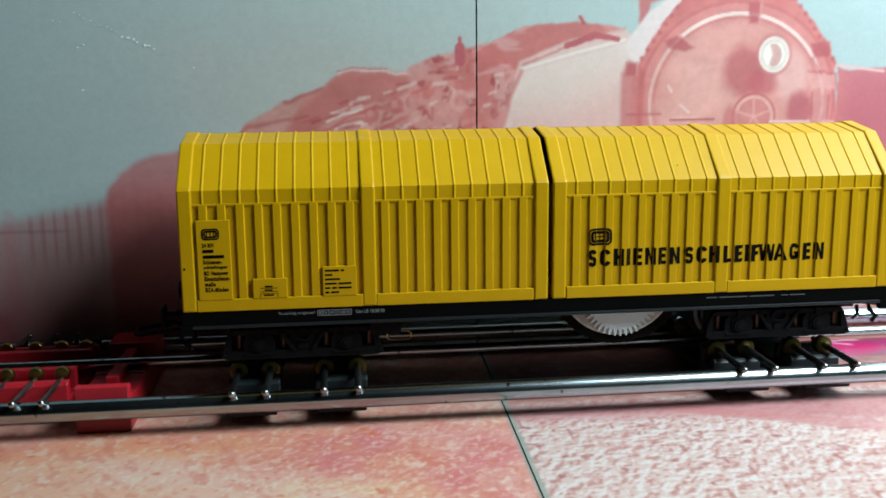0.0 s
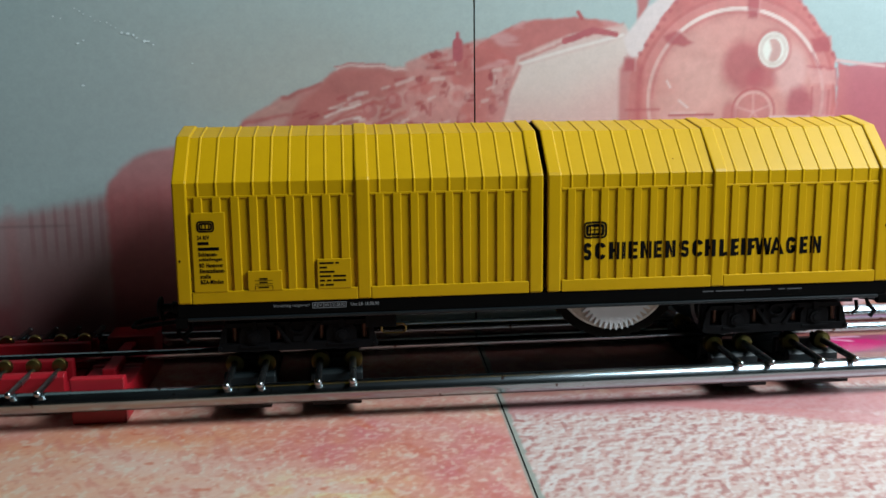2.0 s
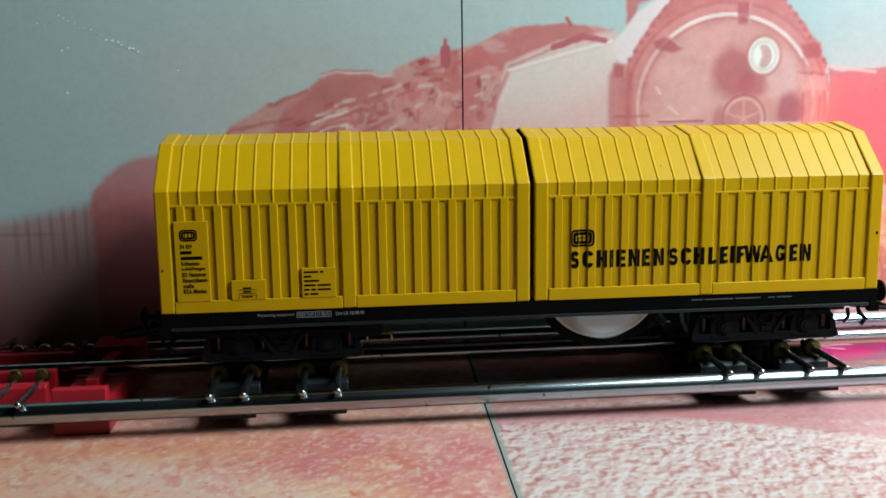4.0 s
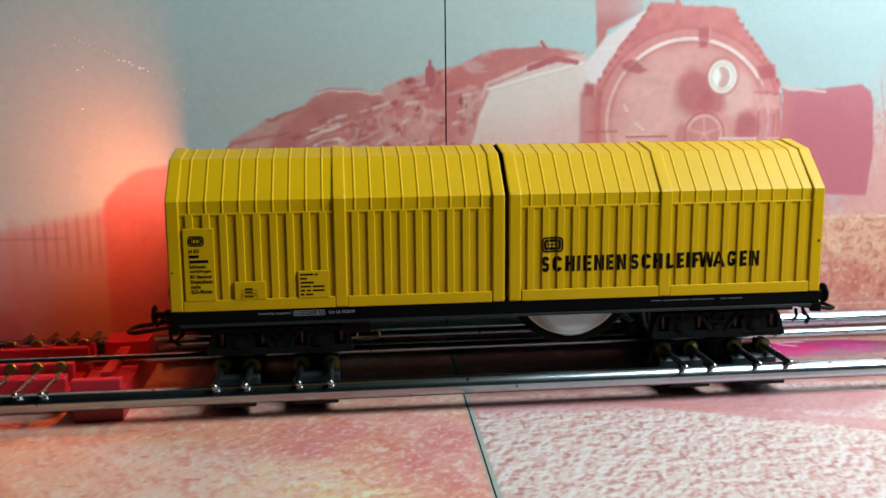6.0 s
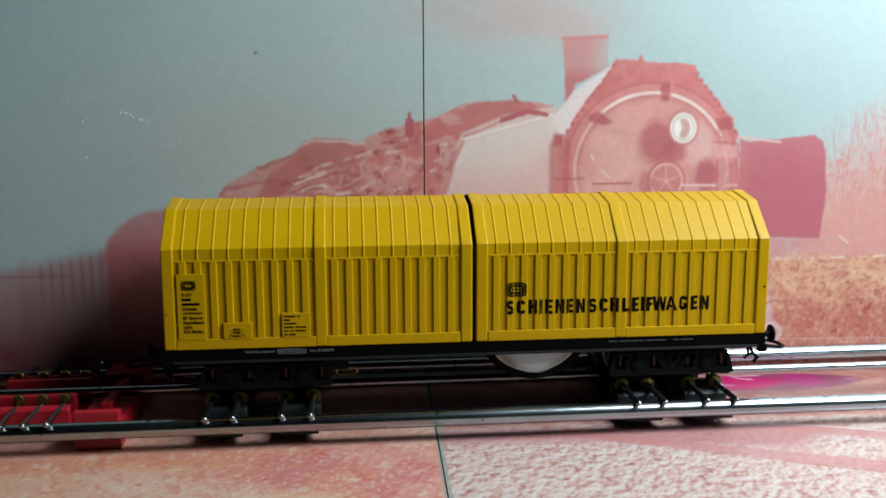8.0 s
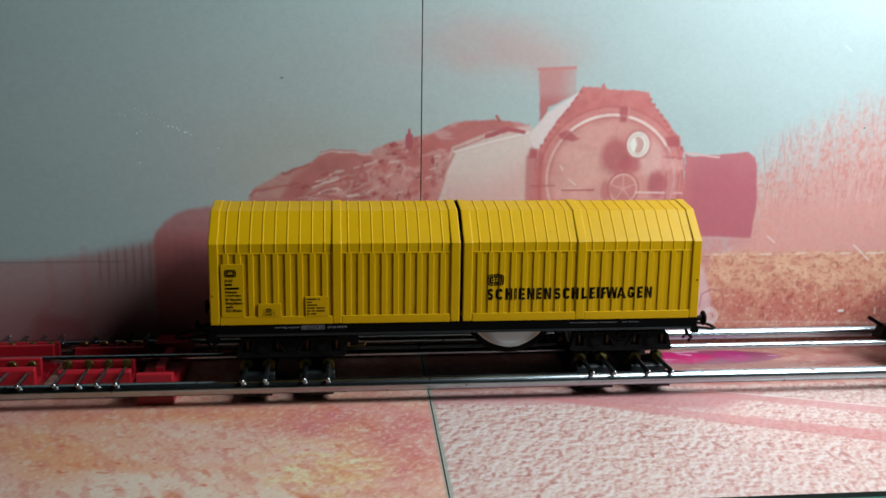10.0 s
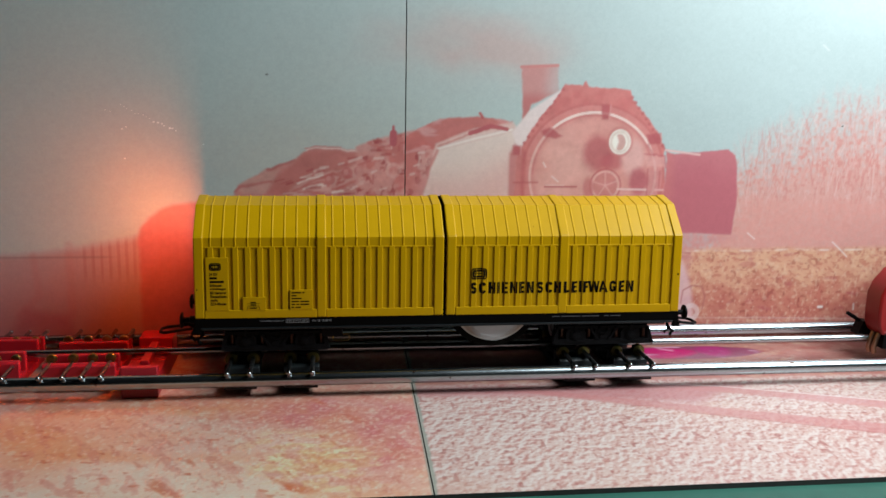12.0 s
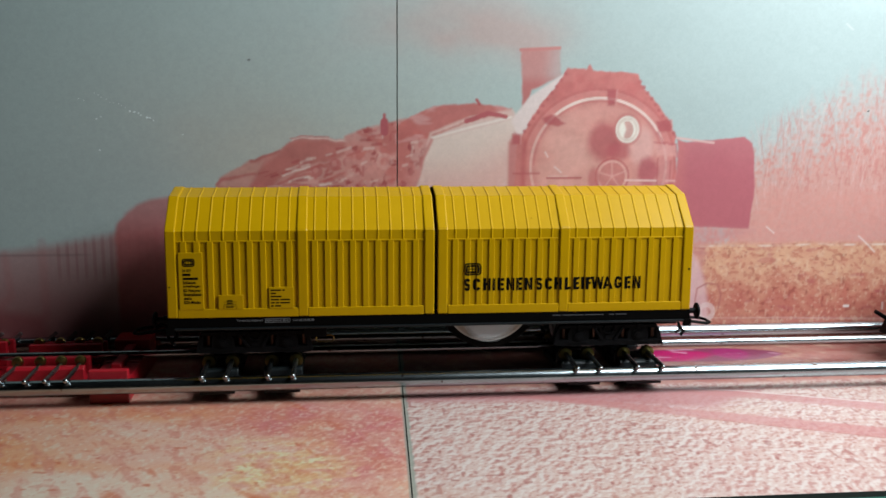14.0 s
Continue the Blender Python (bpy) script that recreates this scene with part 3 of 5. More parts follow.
    ink = lay(ink, plate * step(78, 73, x) * 0.5, PINK)
    ink = lay(ink, stroke(x, z, [(73, 61.6), (84, 60.2)], 0.6), lin(232, 190, 186))
    under = inside(wob_x, wob_z, [(25, 40), (98, 34.5), (84, 30), (80, 8), (25, 8)], 1.5)
    ink = lay(ink, under * 0.5, lin(206, 140, 142))
    ink = lay(ink, 0.7 * inside(x, z, [(78, 30), (81.5, 25), (84, 18), (85.5, 8), (78, 4)], 1.0), lin(234, 198, 202))
    ink = lay(ink, 0.75 * stroke(x, z, [(80.9, 13), (81.4, 17.2), (84.3, 18.8), (87.6, 18.3), (88.8, 15.2), (88.2, 11)], 0.45), lin(178, 98, 98))
    ink = lay(ink, 0.8 * (stroke(x, z, [(130.4, 32.5), (133.2, 30.1), (135.8, 27.6)], 0.3) + stroke(x, z, [(101.5, 35.6), (104, 33.6)], 0.25) + stroke(x, z, [(127.6, 11.1), (128.8, 11.1)], 0.8) + stroke(x, z, [(139.7, 12), (139.8, 10)], 0.4)), lin(250, 244, 238))
    ink = lay(ink, 0.4 * stroke(x, z, [(86, 8.2), (110, 7.8), (140, 7.0)], 0.3), lin(240, 206, 200))
    ink = lay(ink, 0.5 * step(0.35, 0.2, np.abs(oval(x, z, 84.5, 10, 2.6, 2.8) - 0.8)), lin(242, 224, 222))
    # folds, specks and rubbed paper
    for sx, sz in ((-47.6, 82.6), (130.2, 69.4)):
        ink = lay(ink, step(1.3, 0.7, oval(x, z, sx, sz, 0.35, 0.3)), lin(70, 60, 60))
    ink = lay(ink, 0.5 * (stroke(x, z, [(34.6, 57.6), (35.4, 56.2)], 0.4) + stroke(x, z, [(37.4, 53.4), (39.4, 51.8)], 0.35) + stroke(x, z, [(121.5, 94.2), (123.5, 92.6)], 0.3)), lin(250, 248, 244))
    fold = 30.0 + 0.25 * grains(x, x * 0, 12, 9)
    ink = lay(ink, 0.5 * step(0.5, 0.1, np.abs(z - fold)) * step(78, 84, x) * step(-0.5, 0.5, grains(x, z, 3, 3, 2)), lin(248, 240, 230))
    ink = lay(ink, 0.45 * step(0.5, 0.1, np.abs(z - 29.4)) * step(-90, -96, x), lin(120, 96, 98))
    ink = lay(ink, 0.5 * step(1.55, 1.8, grains(x, z, 1.2, 1.2, 1)), lin(248, 240, 230))
    ink = ink * (1 + 0.035 * grains(x, z, 1.1, 1.1, 2))[..., None]
    return np.clip(ink, 0.0, 0.92) * PAPER_WALL


def floor_ink(x, y):
    """The printed ballast: pale stones on one sheet, ochre and rose ground on the other."""
    def relief(sx, sy, octaves=3):
        n = grains(x, y, sx, sy, octaves)
        g = np.gradient(n, axis=1) * 0.5 + np.gradient(n, axis=0) * -1.0
        return n, g / (np.std(g) + 1e-9)

    if x.mean() < SEAM:
        # ground with ochre and rose blotches
        ink = np.ones(x.shape + (3,)) * lin(226, 184, 164)
        ink = lay(ink, 0.85 * step(-0.25, 0.8, grains(x + y, y, 34, 18)), lin(228, 158, 108))
        pale = step(0.0, 0.9, grains(x + 0.8 * y, y, 30, 14) + 0.9 * step(-48, -78, y - 0.25 * (x + 60)) * step(-25, -50, x))
        ink = lay(ink, 0.75 * pale, lin(232, 214, 194))
        rose = np.exp(-(oval(x, y, -30, -34, 24, 11) ** 4)) + np.exp(-(oval(x, y, -17, -53, 11, 23) ** 4)) + 0.5 * step(-32, -22, y)
        ink = lay(ink, 0.95 * np.clip(rose, 0, 1) * (0.75 + 0.4 * grains(x, y, 6, 8)), lin(210, 128, 126))
        ochre = np.exp(-(oval(x + 0.3 * y, y, -53, -62, 15, 17) ** 4)) * step(-0.3, 0.25, grains(x, y, 4, 3))
        ink = lay(ink, 0.8 * ochre, lin(226, 186, 134))
        ink = lay(ink, 0.85 * ochre * step(0.05, 0.4, grains(x, y, 2.6, 2.0)), lin(240, 222, 180))
        ink = lay(ink, 0.8 * step(0.35, 0.8, grains(x + 0.7 * y, y, 8, 13)) * step(-16, -30, x), lin(206, 108, 62))
        ink = lay(ink, 0.5 * step(0.1, 0.6, grains(x + 0.4 * y, y, 2.4, 5.0)), lin(206, 124, 108))
        n, g = relief(1.3, 1.7, 2)
        flecks = 0.35 + 0.65 * step(-60, -25, x + 0.5 * y + 30)
        ink = lay(ink, 0.2 * flecks * step(0.4, 1.5, g), lin(250, 230, 216))
        ink = lay(ink, 0.2 * flecks * step(0.4, 1.5, -g), lin(184, 96, 88))
        ink = lay(ink, 0.6 * step(0.7, 1.05, grains(x + 0.5 * y, y, 3.6, 7)) * step(-10, -24, x), lin(204, 96, 50))
        ink = lay(ink, 0.35 * step(0.25, 0.8, grains(x, y, 0.9, 1.4, 2)), lin(246, 228, 206))
        ink = lay(ink, 0.35 * step(0.3, 0.8, grains(x, y, 1.0, 1.5, 2)), lin(196, 112, 92))
        ink = lay(ink, 0.6 * step(0.75, 1.0, grains(x + 0.4 * y, y, 2.6, 2.2, 2)) * step(-20, -40, x), lin(198, 96, 56))
        ink = ink * 1.22
        worn = step(0.5, 0.2, SEAM - x)
    else:
        ink = np.ones(x.shape + (3,)) * lin(236, 208, 198)
        n, g = relief(1.25, 1.6, 2)
        chips = grains(x, y, 0.9, 1.5, 2)
        ink = lay(ink, 0.45 * step(-0.1, 0.9, grains(x + 0.3 * y, y, 7, 6, 3)), lin(228, 178, 168))
        ink = lay(ink, 0.5 * step(0.15, 0.6, n), lin(222, 164, 154))
        ink = lay(ink, 0.5 * step(0.2, 0.7, chips), lin(246, 230, 222))
        ink = lay(ink, 0.3 * step(0.3, 0.75, grains(x, y, 0.8, 1.2, 2)), lin(206, 132, 122))
        ink = lay(ink, 0.6 * step(0.3, 1.3, g), lin(252, 246, 240))
        ink = lay(ink, 0.55 * step(0.6, 1.5, -g), lin(192, 110, 104))
        ink = lay(ink, 0.6 * step(0.8, 1.05, grains(x, y, 1.3, 1.9, 1)), lin(182, 96, 90))
        ink = lay(ink, 0.3 * step(0.1, 0.8, grains(x, y, 24, 14)), lin(234, 190, 170))
        ink = ink * 0.95
        # rails of the picture, running off to the side
        bank = inside(x, y, [(-12, -15), (24, -16), (84, -19), (66, -33), (30, -25), (-12, -22)], 3.5)
        ink = lay(ink, 0.8 * bank, lin(212, 140, 142))
        ink = lay(ink, 0.72 * inside(x, y, [(20, -17.0), (64, -34.5), (104, -50), (160, -71), (160, -79), (100, -56), (62, -39.5), (18, -20)], 0.7), lin(218, 144, 142))
        ink = lay(ink, 0.72 * inside(x, y, [(50, -15), (76, -20), (114, -34), (170, -54), (170, -62), (112, -40), (74, -24.5), (48, -18)], 0.7), lin(220, 148, 146))
        ink = lay(ink, 0.8 * stroke(x, y, [(50, -15), (76, -20.0), (114, -34), (170, -54)], 0.7), lin(250, 236, 230))
        ink = lay(ink, 0.6 * stroke(x, y, [(60, -39), (101, -56.4), (160, -79.4)], 0.6), lin(190, 98, 98))
        # ground under and behind the track
        back = step(-15, -12, y)
        ink = lay(ink, 0.9 * back, lin(196, 130, 118))
        ink = lay(ink, 0.7 * back * step(0.0, 0.6, grains(x, y, 4, 3.2)), lin(178, 96, 90))
        ink = lay(ink, 0.5 * back * step(0.2, 0.7, grains(x, y, 2.6, 2.6)), lin(228, 190, 164))
        edge = grains(x, y, 6, 6)
        spill = step(1.06, 0.94, oval(x, y, 78, 11.5, 25, 6.6) + 0.05 * edge)
        ink = lay(ink, spill * 0.95, lin(152, 68, 104))
        ink = lay(ink, 0.95 * spill * step(1.15, 0.8, oval(x, y, 69, 11, 13, 5.6) + 0.15 * edge), lin(204, 20, 110))
        ink = lay(ink, 0.8 * spill * step(1.2, 0.8, oval(x, y, 88, 12.5, 5, 5.4) + 0.15 * edge), lin(186, 44, 122))
        # white reflections on the magenta patch, painted as pale flecks of ink
        ink = lay(ink, 0.7 * spill * step(0.5, 0.75, grains(x + y, y, 6, 2.4)) * step(60, 64, x), lin(240, 190, 214))
        worn = step(1.0, 0.6, x - SEAM + 0.3 * grains(x, y, 2, 2, 2))
    ink = lay(ink, 0.9 * worn, lin(168, 176, 164))
    return np.clip(ink, 0.0, 0.92) * PAPER_FLOOR


def printed_sheet(name, u0, u1, v0, v1, cell, painter, place, mat, parent, label=""):
    """One sheet of print as a fine grid whose ink is a colour layer."""
    nu, nv = int((u1 - u0) / cell) + 1, int((v1 - v0) / cell) + 1
    u, v = np.meshgrid(np.linspace(u0, u1, nu), np.linspace(v0, v1, nv))
    co = place(u.ravel(), v.ravel()) - np.array(ORIGIN[parent])
    i = np.arange(nu * nv).reshape(nv, nu)
    quads = np.stack([i[:-1, :-1], i[:-1, 1:], i[1:, 1:], i[1:, :-1]], -1).reshape(-1, 4)
    me = bpy.data.meshes.new(name)
    me.vertices.add(len(co))
    me.vertices.foreach_set("co", (co * MM).astype(np.float32).ravel())
    me.loops.add(quads.size)
    me.loops.foreach_set("vertex_index", quads.ravel())
    me.polygons.add(len(quads))
    me.polygons.foreach_set("loop_start", np.arange(0, quads.size, 4))
    me.update(calc_edges=True)
    layer = me.color_attributes.new("ink", "FLOAT_COLOR", "POINT")
    ink = painter(u, v).reshape(-1, 3)
    layer.data.foreach_set("color", np.concatenate([ink, np.ones((len(ink), 1))], 1).astype(np.float32).ravel())
    me.materials.append(mat)
    ob = new(name, me)
    ob.parent = parent
    ORIGIN[ob] = ORIGIN[parent]
    return tagged(ob, label)


# ---- room ----
def room_wall(name, bm, mat=WALL_PAINT):
    return tagged(part(name, bm, mat), kind="structure")


X0, X1, Y0, Y1, Z0, Z1 = -1200, 205, -1400, 480, -760, 1640
room_wall("room_floor", box(bmesh.new(), X0 - 90, X1 + 140, Y0 - 90, Y1 + 90, Z0 - 60, Z0), CARPET)
room_wall("ceiling", box(bmesh.new(), X0 - 90, X1 + 140, Y0 - 90, Y1 + 90, Z1, Z1 + 80))
room_wall("wall_north", box(bmesh.new(), X0, X1 + 140, Y1, Y1 + 90, Z0, Z1))
room_wall("wall_south", box(bmesh.new(), X0, X1 + 140, Y0 - 90, Y0, Z0, Z1))
room_wall("wall_west", box(bmesh.new(), X0 - 90, X0, Y0, Y1, Z0, Z1))
wy0, wy1 = (WIN_Y - WIN_W / 2) * 1000 - 20, (WIN_Y + WIN_W / 2) * 1000 + 20
wz0, wz1 = (WIN_Z - WIN_H / 2) * 1000 - 20, (WIN_Z + WIN_H / 2) * 1000 + 20
east = bmesh.new()
box(east, X1 + 20, X1 + 140, Y0, wy0, Z0, Z1)
box(east, X1 + 20, X1 + 140, wy1, Y1, Z0, Z1)
box(east, X1 + 20, X1 + 140, wy0, wy1, Z0, wz0)
box(east, X1 + 20, X1 + 140, wy0, wy1, wz1, Z1)
room_wall("wall_east", east)
win = thing("window_1", (X1 + 80, (wy0 + wy1) / 2, wz0), "white painted window beside the table", "window", kind="structure")
fr = bmesh.new()
box(fr, X1 + 60, X1 + 100, wy0, wy0 + 18, wz0, wz1)
box(fr, X1 + 60, X1 + 100, wy1 - 18, wy1, wz0, wz1)
box(fr, X1 + 60, X1 + 100, wy0 + 18, wy1 - 18, wz0, wz0 + 18)
box(fr, X1 + 60, X1 + 100, wy0 + 18, wy1 - 18, wz1 - 18, wz1)
part("window_frame", fr, FRAME_WHITE, win)

# ---- table, cutting mat, printed board ----
table = thing("table", (0, -60, -760), "brown wooden table under the model railway display", "table")
part("tabletop", box(bmesh.new(), -800, 222, -460, 340, -32, -4.5), WOOD, table, bevel=2)
for lx in (-760, 180):
    for ly in (-420, 300):
        part("leg", box(bmesh.new(), lx - 25, lx + 25, ly - 25, ly + 25, -760, -32), WOOD, table)
mat_thing = thing("cutting_mat", (40, -150, -4.5), "dark green cutting mat lying on the table", "cutting mat")
part("sheet", box(bmesh.new(), -260, 215, -380, 60, -4.5, -1.2), GREEN, mat_thing, bevel=0.3)

FRONT, BACK = -81.5, 27.0
base = thing("printed_base_board", (0, -30, -1.2), "thin board printed with pink ballast, lying on the mat", "display board")
def seam_x(y):
    return SEAM + (y + 17) * 0.03


for name, side in (("left", -1), ("right", 1)):
    far_x = -175.0 if side < 0 else 195.0
    bm = bmesh.new()
    a, b = seam_x(FRONT) + 0.14 * side, seam_x(BACK) + 0.14 * side
    prism(bm, [(far_x, FRONT), (a, FRONT), (b, BACK), (far_x, BACK)], "z", -1.2, -0.06)
    part("board", bm, BOARD, base)
    lo, hi = (far_x, SEAM) if side < 0 else (SEAM, far_x)

    def lay_floor(u, v, side=side, far_x=far_x):
        near = SEAM
        k = (u - near) / (far_x - near)
        xs = seam_x(v) + 0.14 * side
        return np.stack([xs + (far_x - xs) * k, v, np.zeros_like(u)], -1)

    printed_sheet("print_sheet", lo, hi, FRONT, BACK, 0.29, floor_ink, lay_floor, FLOOR_PRINT, base, "glossy print of pale pink stones" if side > 0 else "glossy print of ochre and rose ground")

WALL_Y, WALL_SEAM = 22.4, -7.45
for side in (-1, 1):
    far_x = -175.0 if side < 0 else 195.0
    edge = WALL_SEAM + 0.16 * side
    lo, hi = min(far_x, edge), max(far_x, edge)
    panel = thing("backdrop_panel", ((lo + hi) / 2, WALL_Y + 2, 0.02), "upright board printed with a rose-tinted steam locomotive" if side > 0 else "upright board printed with a hazy grey sky and train", "backdrop", "printed backdrop panels")
    part("board", box(bmesh.new(), lo, hi, WALL_Y + 0.06, WALL_Y + 3.0, 0.02, 150), BOARD, panel)
    printed_sheet("print_sheet", lo, hi, 0.02, 150, 0.33, wall_ink, lambda u, v: np.stack([u, np.full_like(u, WALL_Y), v], -1), WALL_PRINT, panel)
    if side < 0:
        bm = bmesh.new()
        spots = [(k / 15, random.uniform(0.1, 0.2) if k < 9 else random.uniform(0.2, 0.42)) for k in range(16)]
        spots = [(-89 + 15.5 * f + random.uniform(-0.3, 0.3), 73.2 - 7.0 * f + random.uniform(-0.35, 0.35), w) for f, w in spots]
        spots += [(-88.6, 66.6, 0.3), (-87.4, 67.2, 0.25), (-88.2, 58.2, 0.32), (-93.0, 72.0, 0.18), (-91.6, 71.6, 0.15), (-66.0, 62.4, 0.2)]
        for sx, sz, w in spots:
            ring = [(sx + w * random.uniform(0.5, 1.5) * math.cos(a), sz + w * random.uniform(0.4, 1.0) * math.sin(a)) for a in np.linspace(0, 5.4, 7)]
            prism(bm, ring, "y", WALL_Y - 0.07, WALL_Y - 0.004)
        part("scratch", bm, SCRATCH, panel, "row of pale scuffs in the print")

# ---- roller test bench ----
ROD_Y, ROD_Z, ROD_R = -19.8, 4.95, 1.85
bench = thing("roller_test_bench", (0, 0, 0), "roller test bench of polished steel rods on red ties", "test bench")
for name, yy in (("rod", ROD_Y), ("rod", -ROD_Y)):
    bm = rod(bmesh.new(), "x", -172, 192, yy, ROD_Z, ROD_R, 48)
    part(name, bm, STEEL, bench, "polished round steel rod", smooth=True)
bm = rod(bmesh.new(), "x", -172, 134.0, 0, 7.2, 0.95, 32)
lathe(bm, (134.0, 0, 7.2), [(0.95, 0), (0.5, 1.6), (0.1, 1.9)], 24, "x")
part("centre_rod", bm, STEEL, bench, "thin steel centre rod", smooth=True)


def tie(x0, x1, mat):
    bm = bmesh.new()
    prism(bm, [(-17.8, 0.02), (17.8, 0.02), (17.8, 8.4), (9.5, 8.4), (9.5, 5.6), (2.5, 5.6), (2.5, 6.1), (-2.5, 6.1), (-2.5, 5.6), (-12.0, 5.6), (-15.2, 6.2), (-15.8, 8.3), (-17.8, 8.3)], "x", x0, x1)
    box(bm, (x0 + x1) / 2 - 1.2, (x0 + x1) / 2 + 1.2, -9.4, 9.4, 5.4, 7.4)
    part("tie", bm, mat, bench, bevel=0.25)


tie(-84.0, -74.7, RED)
tie(162.0, 171.7, RED)


def carriage(name, pins, mat, label, z_top):
    """A sliding block that carries pairs of rollers on steel axle pins."""
    x0, x1 = pins[0] - 1.7, pins[-1] + 1.7
    th = thing(name, ((x0 + x1) / 2, 0, 3.1), label, "roller carriage", "roller carriages")
    for s in (-1, 1):
        bm = bmesh.new()
        prism(bm, [(s * 12.6, 3.3), (s * 12.6, z_top - 1.4), (s * 11.9, z_top - 0.8), (s * 10.6, z_top - 0.8), (s * 10.6, 4.6), (s * 6.8, 4.6), (s * 6.8, z_top), (s * 5.0, z_top), (s * 5.0, 3.3)][::s], "x", x0, x1)
        part("bearing_block", bm, mat, th, bevel=0.2)
    reach = 12.6 if mat is RED else 17.7
    part("bridge", box(bmesh.new(), x0 + 0.4, x1 - 0.4, -reach, reach, 1.6, 3.3), mat, th, bevel=0.2)
    for px in pins:
        for s in (-1, 1):
            skew = random.uniform(-0.25, 0.25)
            pin = bmesh.new()
            wire(pin, [(px + skew, s * 22.0, 7.25), (px, s * 5.4, 7.6)], 0.52 if mat is RED else 0.64, 12)
            part("axle_pin", pin, PIN_STEEL, th, smooth=True)
            bm = bmesh.new()
            q = 0.6 if mat is RED else 0.8
            lathe(bm, (px, s * 8.7, 7.6 + (0.7 if mat is RED else -0.2)), [(q * r, q * d) for r, d in ((1.2, -1.3), (2.05, -1.1), (2.25, -0.8), (2.25, 0.6), (1.9, 1.0), (1.2, 1.2))], 28)
            part("roller", bm, BRASS if mat is RED else SHADED_BRASS, th, "turned brass roller" if mat is RED else "brass roller coloured darker for the shade under the wagon", smooth=True)
            bm = bmesh.new()
            bmesh.ops.create_uvsphere(bm, u_segments=14, v_segments=8, radius=0.6)
            bmesh.ops.translate(bm, verts=bm.verts, vec=(px + skew, s * 22.0, 7.3))
            part("pin_end", bm, PIN_STEEL, th, smooth=True)
    return th


carriage("roller_carriage", (-103.0, -97.6, -92.6, -88.0), RED, "red roller carriage with brass rollers, parked empty", 8.6)
carriage("roller_carriage", (-127.5, -122.5, -117.0, -112.0), RED, "red roller carriage with brass rollers, parked empty", 9.6)
for a, b in ((-56.6, -50.8), (-41.0, -34.9), (34.7, 40.6), (50.2, 56.6), (148, 154)):
    carriage("roller_carriage", (a, b), BLOCK_GREY, "black roller carriage bearing a wheelset on brass rollers", 7.2)

# ---- rail grinding wagon ----
wagon = thing("rail_grinding_wagon", (0, 0, 9.3), "yellow hooded model rail grinding wagon standing on rollers", "model wagon")


def hood_outline(d, z_low=20.5):
    """The hood's cross section drawn in or out by d, as a closed arch with a wall of its own thickness."""
    pts = [(-15.8 - d, z_low), (-15.8 - d, 41.7 + 0.4 * d), (-8.3 - 0.4 * d, 49.0 + 0.9 * d), (0.0, 50.4 + d)]
    return pts + [(-y, z) for y, z in pts[-2::-1]]


def arch(bm, d_out, d_in, x0, x1, z_low=20.5):
    outer, inner = hood_outline(d_out, z_low), hood_outline(d_in, z_low)
    return prism(bm, outer + inner[::-1], "x", x0, x1)


RIB_W, RIB_D = 1.6, 0.36
PANELS = ((-62.5, -33.7), (-31.3, -3.0), (3.0, 30.9), (33.3, 62.5))
POSTS = ((-65.0, -62.5), (-33.7, -31.3), (-2.9, -0.4), (0.4, 2.9), (30.9, 33.3), (62.5, 65.0))


def ribs_of(p0, p1):
    return [p0 + 1.75 + (p1 - p0 - 3.75) * i / 8 for i in range(9)]


RIBS = [x for p in PANELS for x in ribs_of(*p)]


def face_y(x):
    """Where the front face of the side lies at x, over ribs, flanks, posts and grooves."""
    for a, b in POSTS:
        if a <= x <= b:
            return -16.3
    for r in RIBS:
        d = abs(x - r)
        if d <= RIB_W / 2:
            return -15.8 - float(np.interp(d, (0.595, 0.675, 0.76, 0.775), (RIB_D, RIB_D - 0.08, 0.03, 0.0)))
    return -15.8


def printed(bm, lift=0.045):
    """Lays flat lettering on the ribbed side, following its relief."""
    for r in RIBS:
        for dx in (-0.775, -0.76, -0.675, -0.595, 0.595, 0.675, 0.76, 0.775):
            bmesh.ops.bisect_plane(bm, geom=bm.verts[:] + bm.edges[:] + bm.faces[:], plane_co=(r + dx, 0, 0), plane_no=(1, 0, 0))
    for a, b in POSTS:
        for x in (a - 0.01, a + 0.01, b - 0.01, b + 0.01):
            bmesh.ops.bisect_plane(bm, geom=bm.verts[:] + bm.edges[:] + bm.faces[:], plane_co=(x, 0, 0), plane_no=(1, 0, 0))
    for v in bm.verts:
        v.co.y = face_y(v.co.x) - lift
    return bm


def piece(name, source, parent, at):
    """Another piece on the same mesh, at a place of its own."""
    ob = new(name, source.data)
    ob.parent = parent
    ob.location = (Vector(at) - ORIGIN[parent]) * MM
    ORIGIN[ob] = Vector(at)
    for mod in source.modifiers:
        m = ob.modifiers.new(mod.name, mod.type)
        m.width, m.segments, m.limit_method, m.angle_limit = mod.width, mod.segments, mod.limit_method, mod.angle_limit
    return ob


hoods, first = [], {}


def put_piece(name, at, make, parent, bevel=0.0):
    key = make
    if key in first:
        return piece(name, first[key], parent, at)
    bm = make(bmesh.new())
    bmesh.ops.translate(bm, verts=bm.verts, vec=at)
    first[key] = part(name, bm, YELLOW, parent, at=at, bevel=bevel)
    return first[key]


def front_rib(bm):
    w, f, e = RIB_W / 2, RIB_W / 2 - 0.18, 0.08
    return prism(bm, [(-w, 0.05), (-f - e, -RIB_D + e), (-f, -RIB_D), (f, -RIB_D), (f + e, -RIB_D + e), (w, 0.05)], "z", 22.5, 39.2)


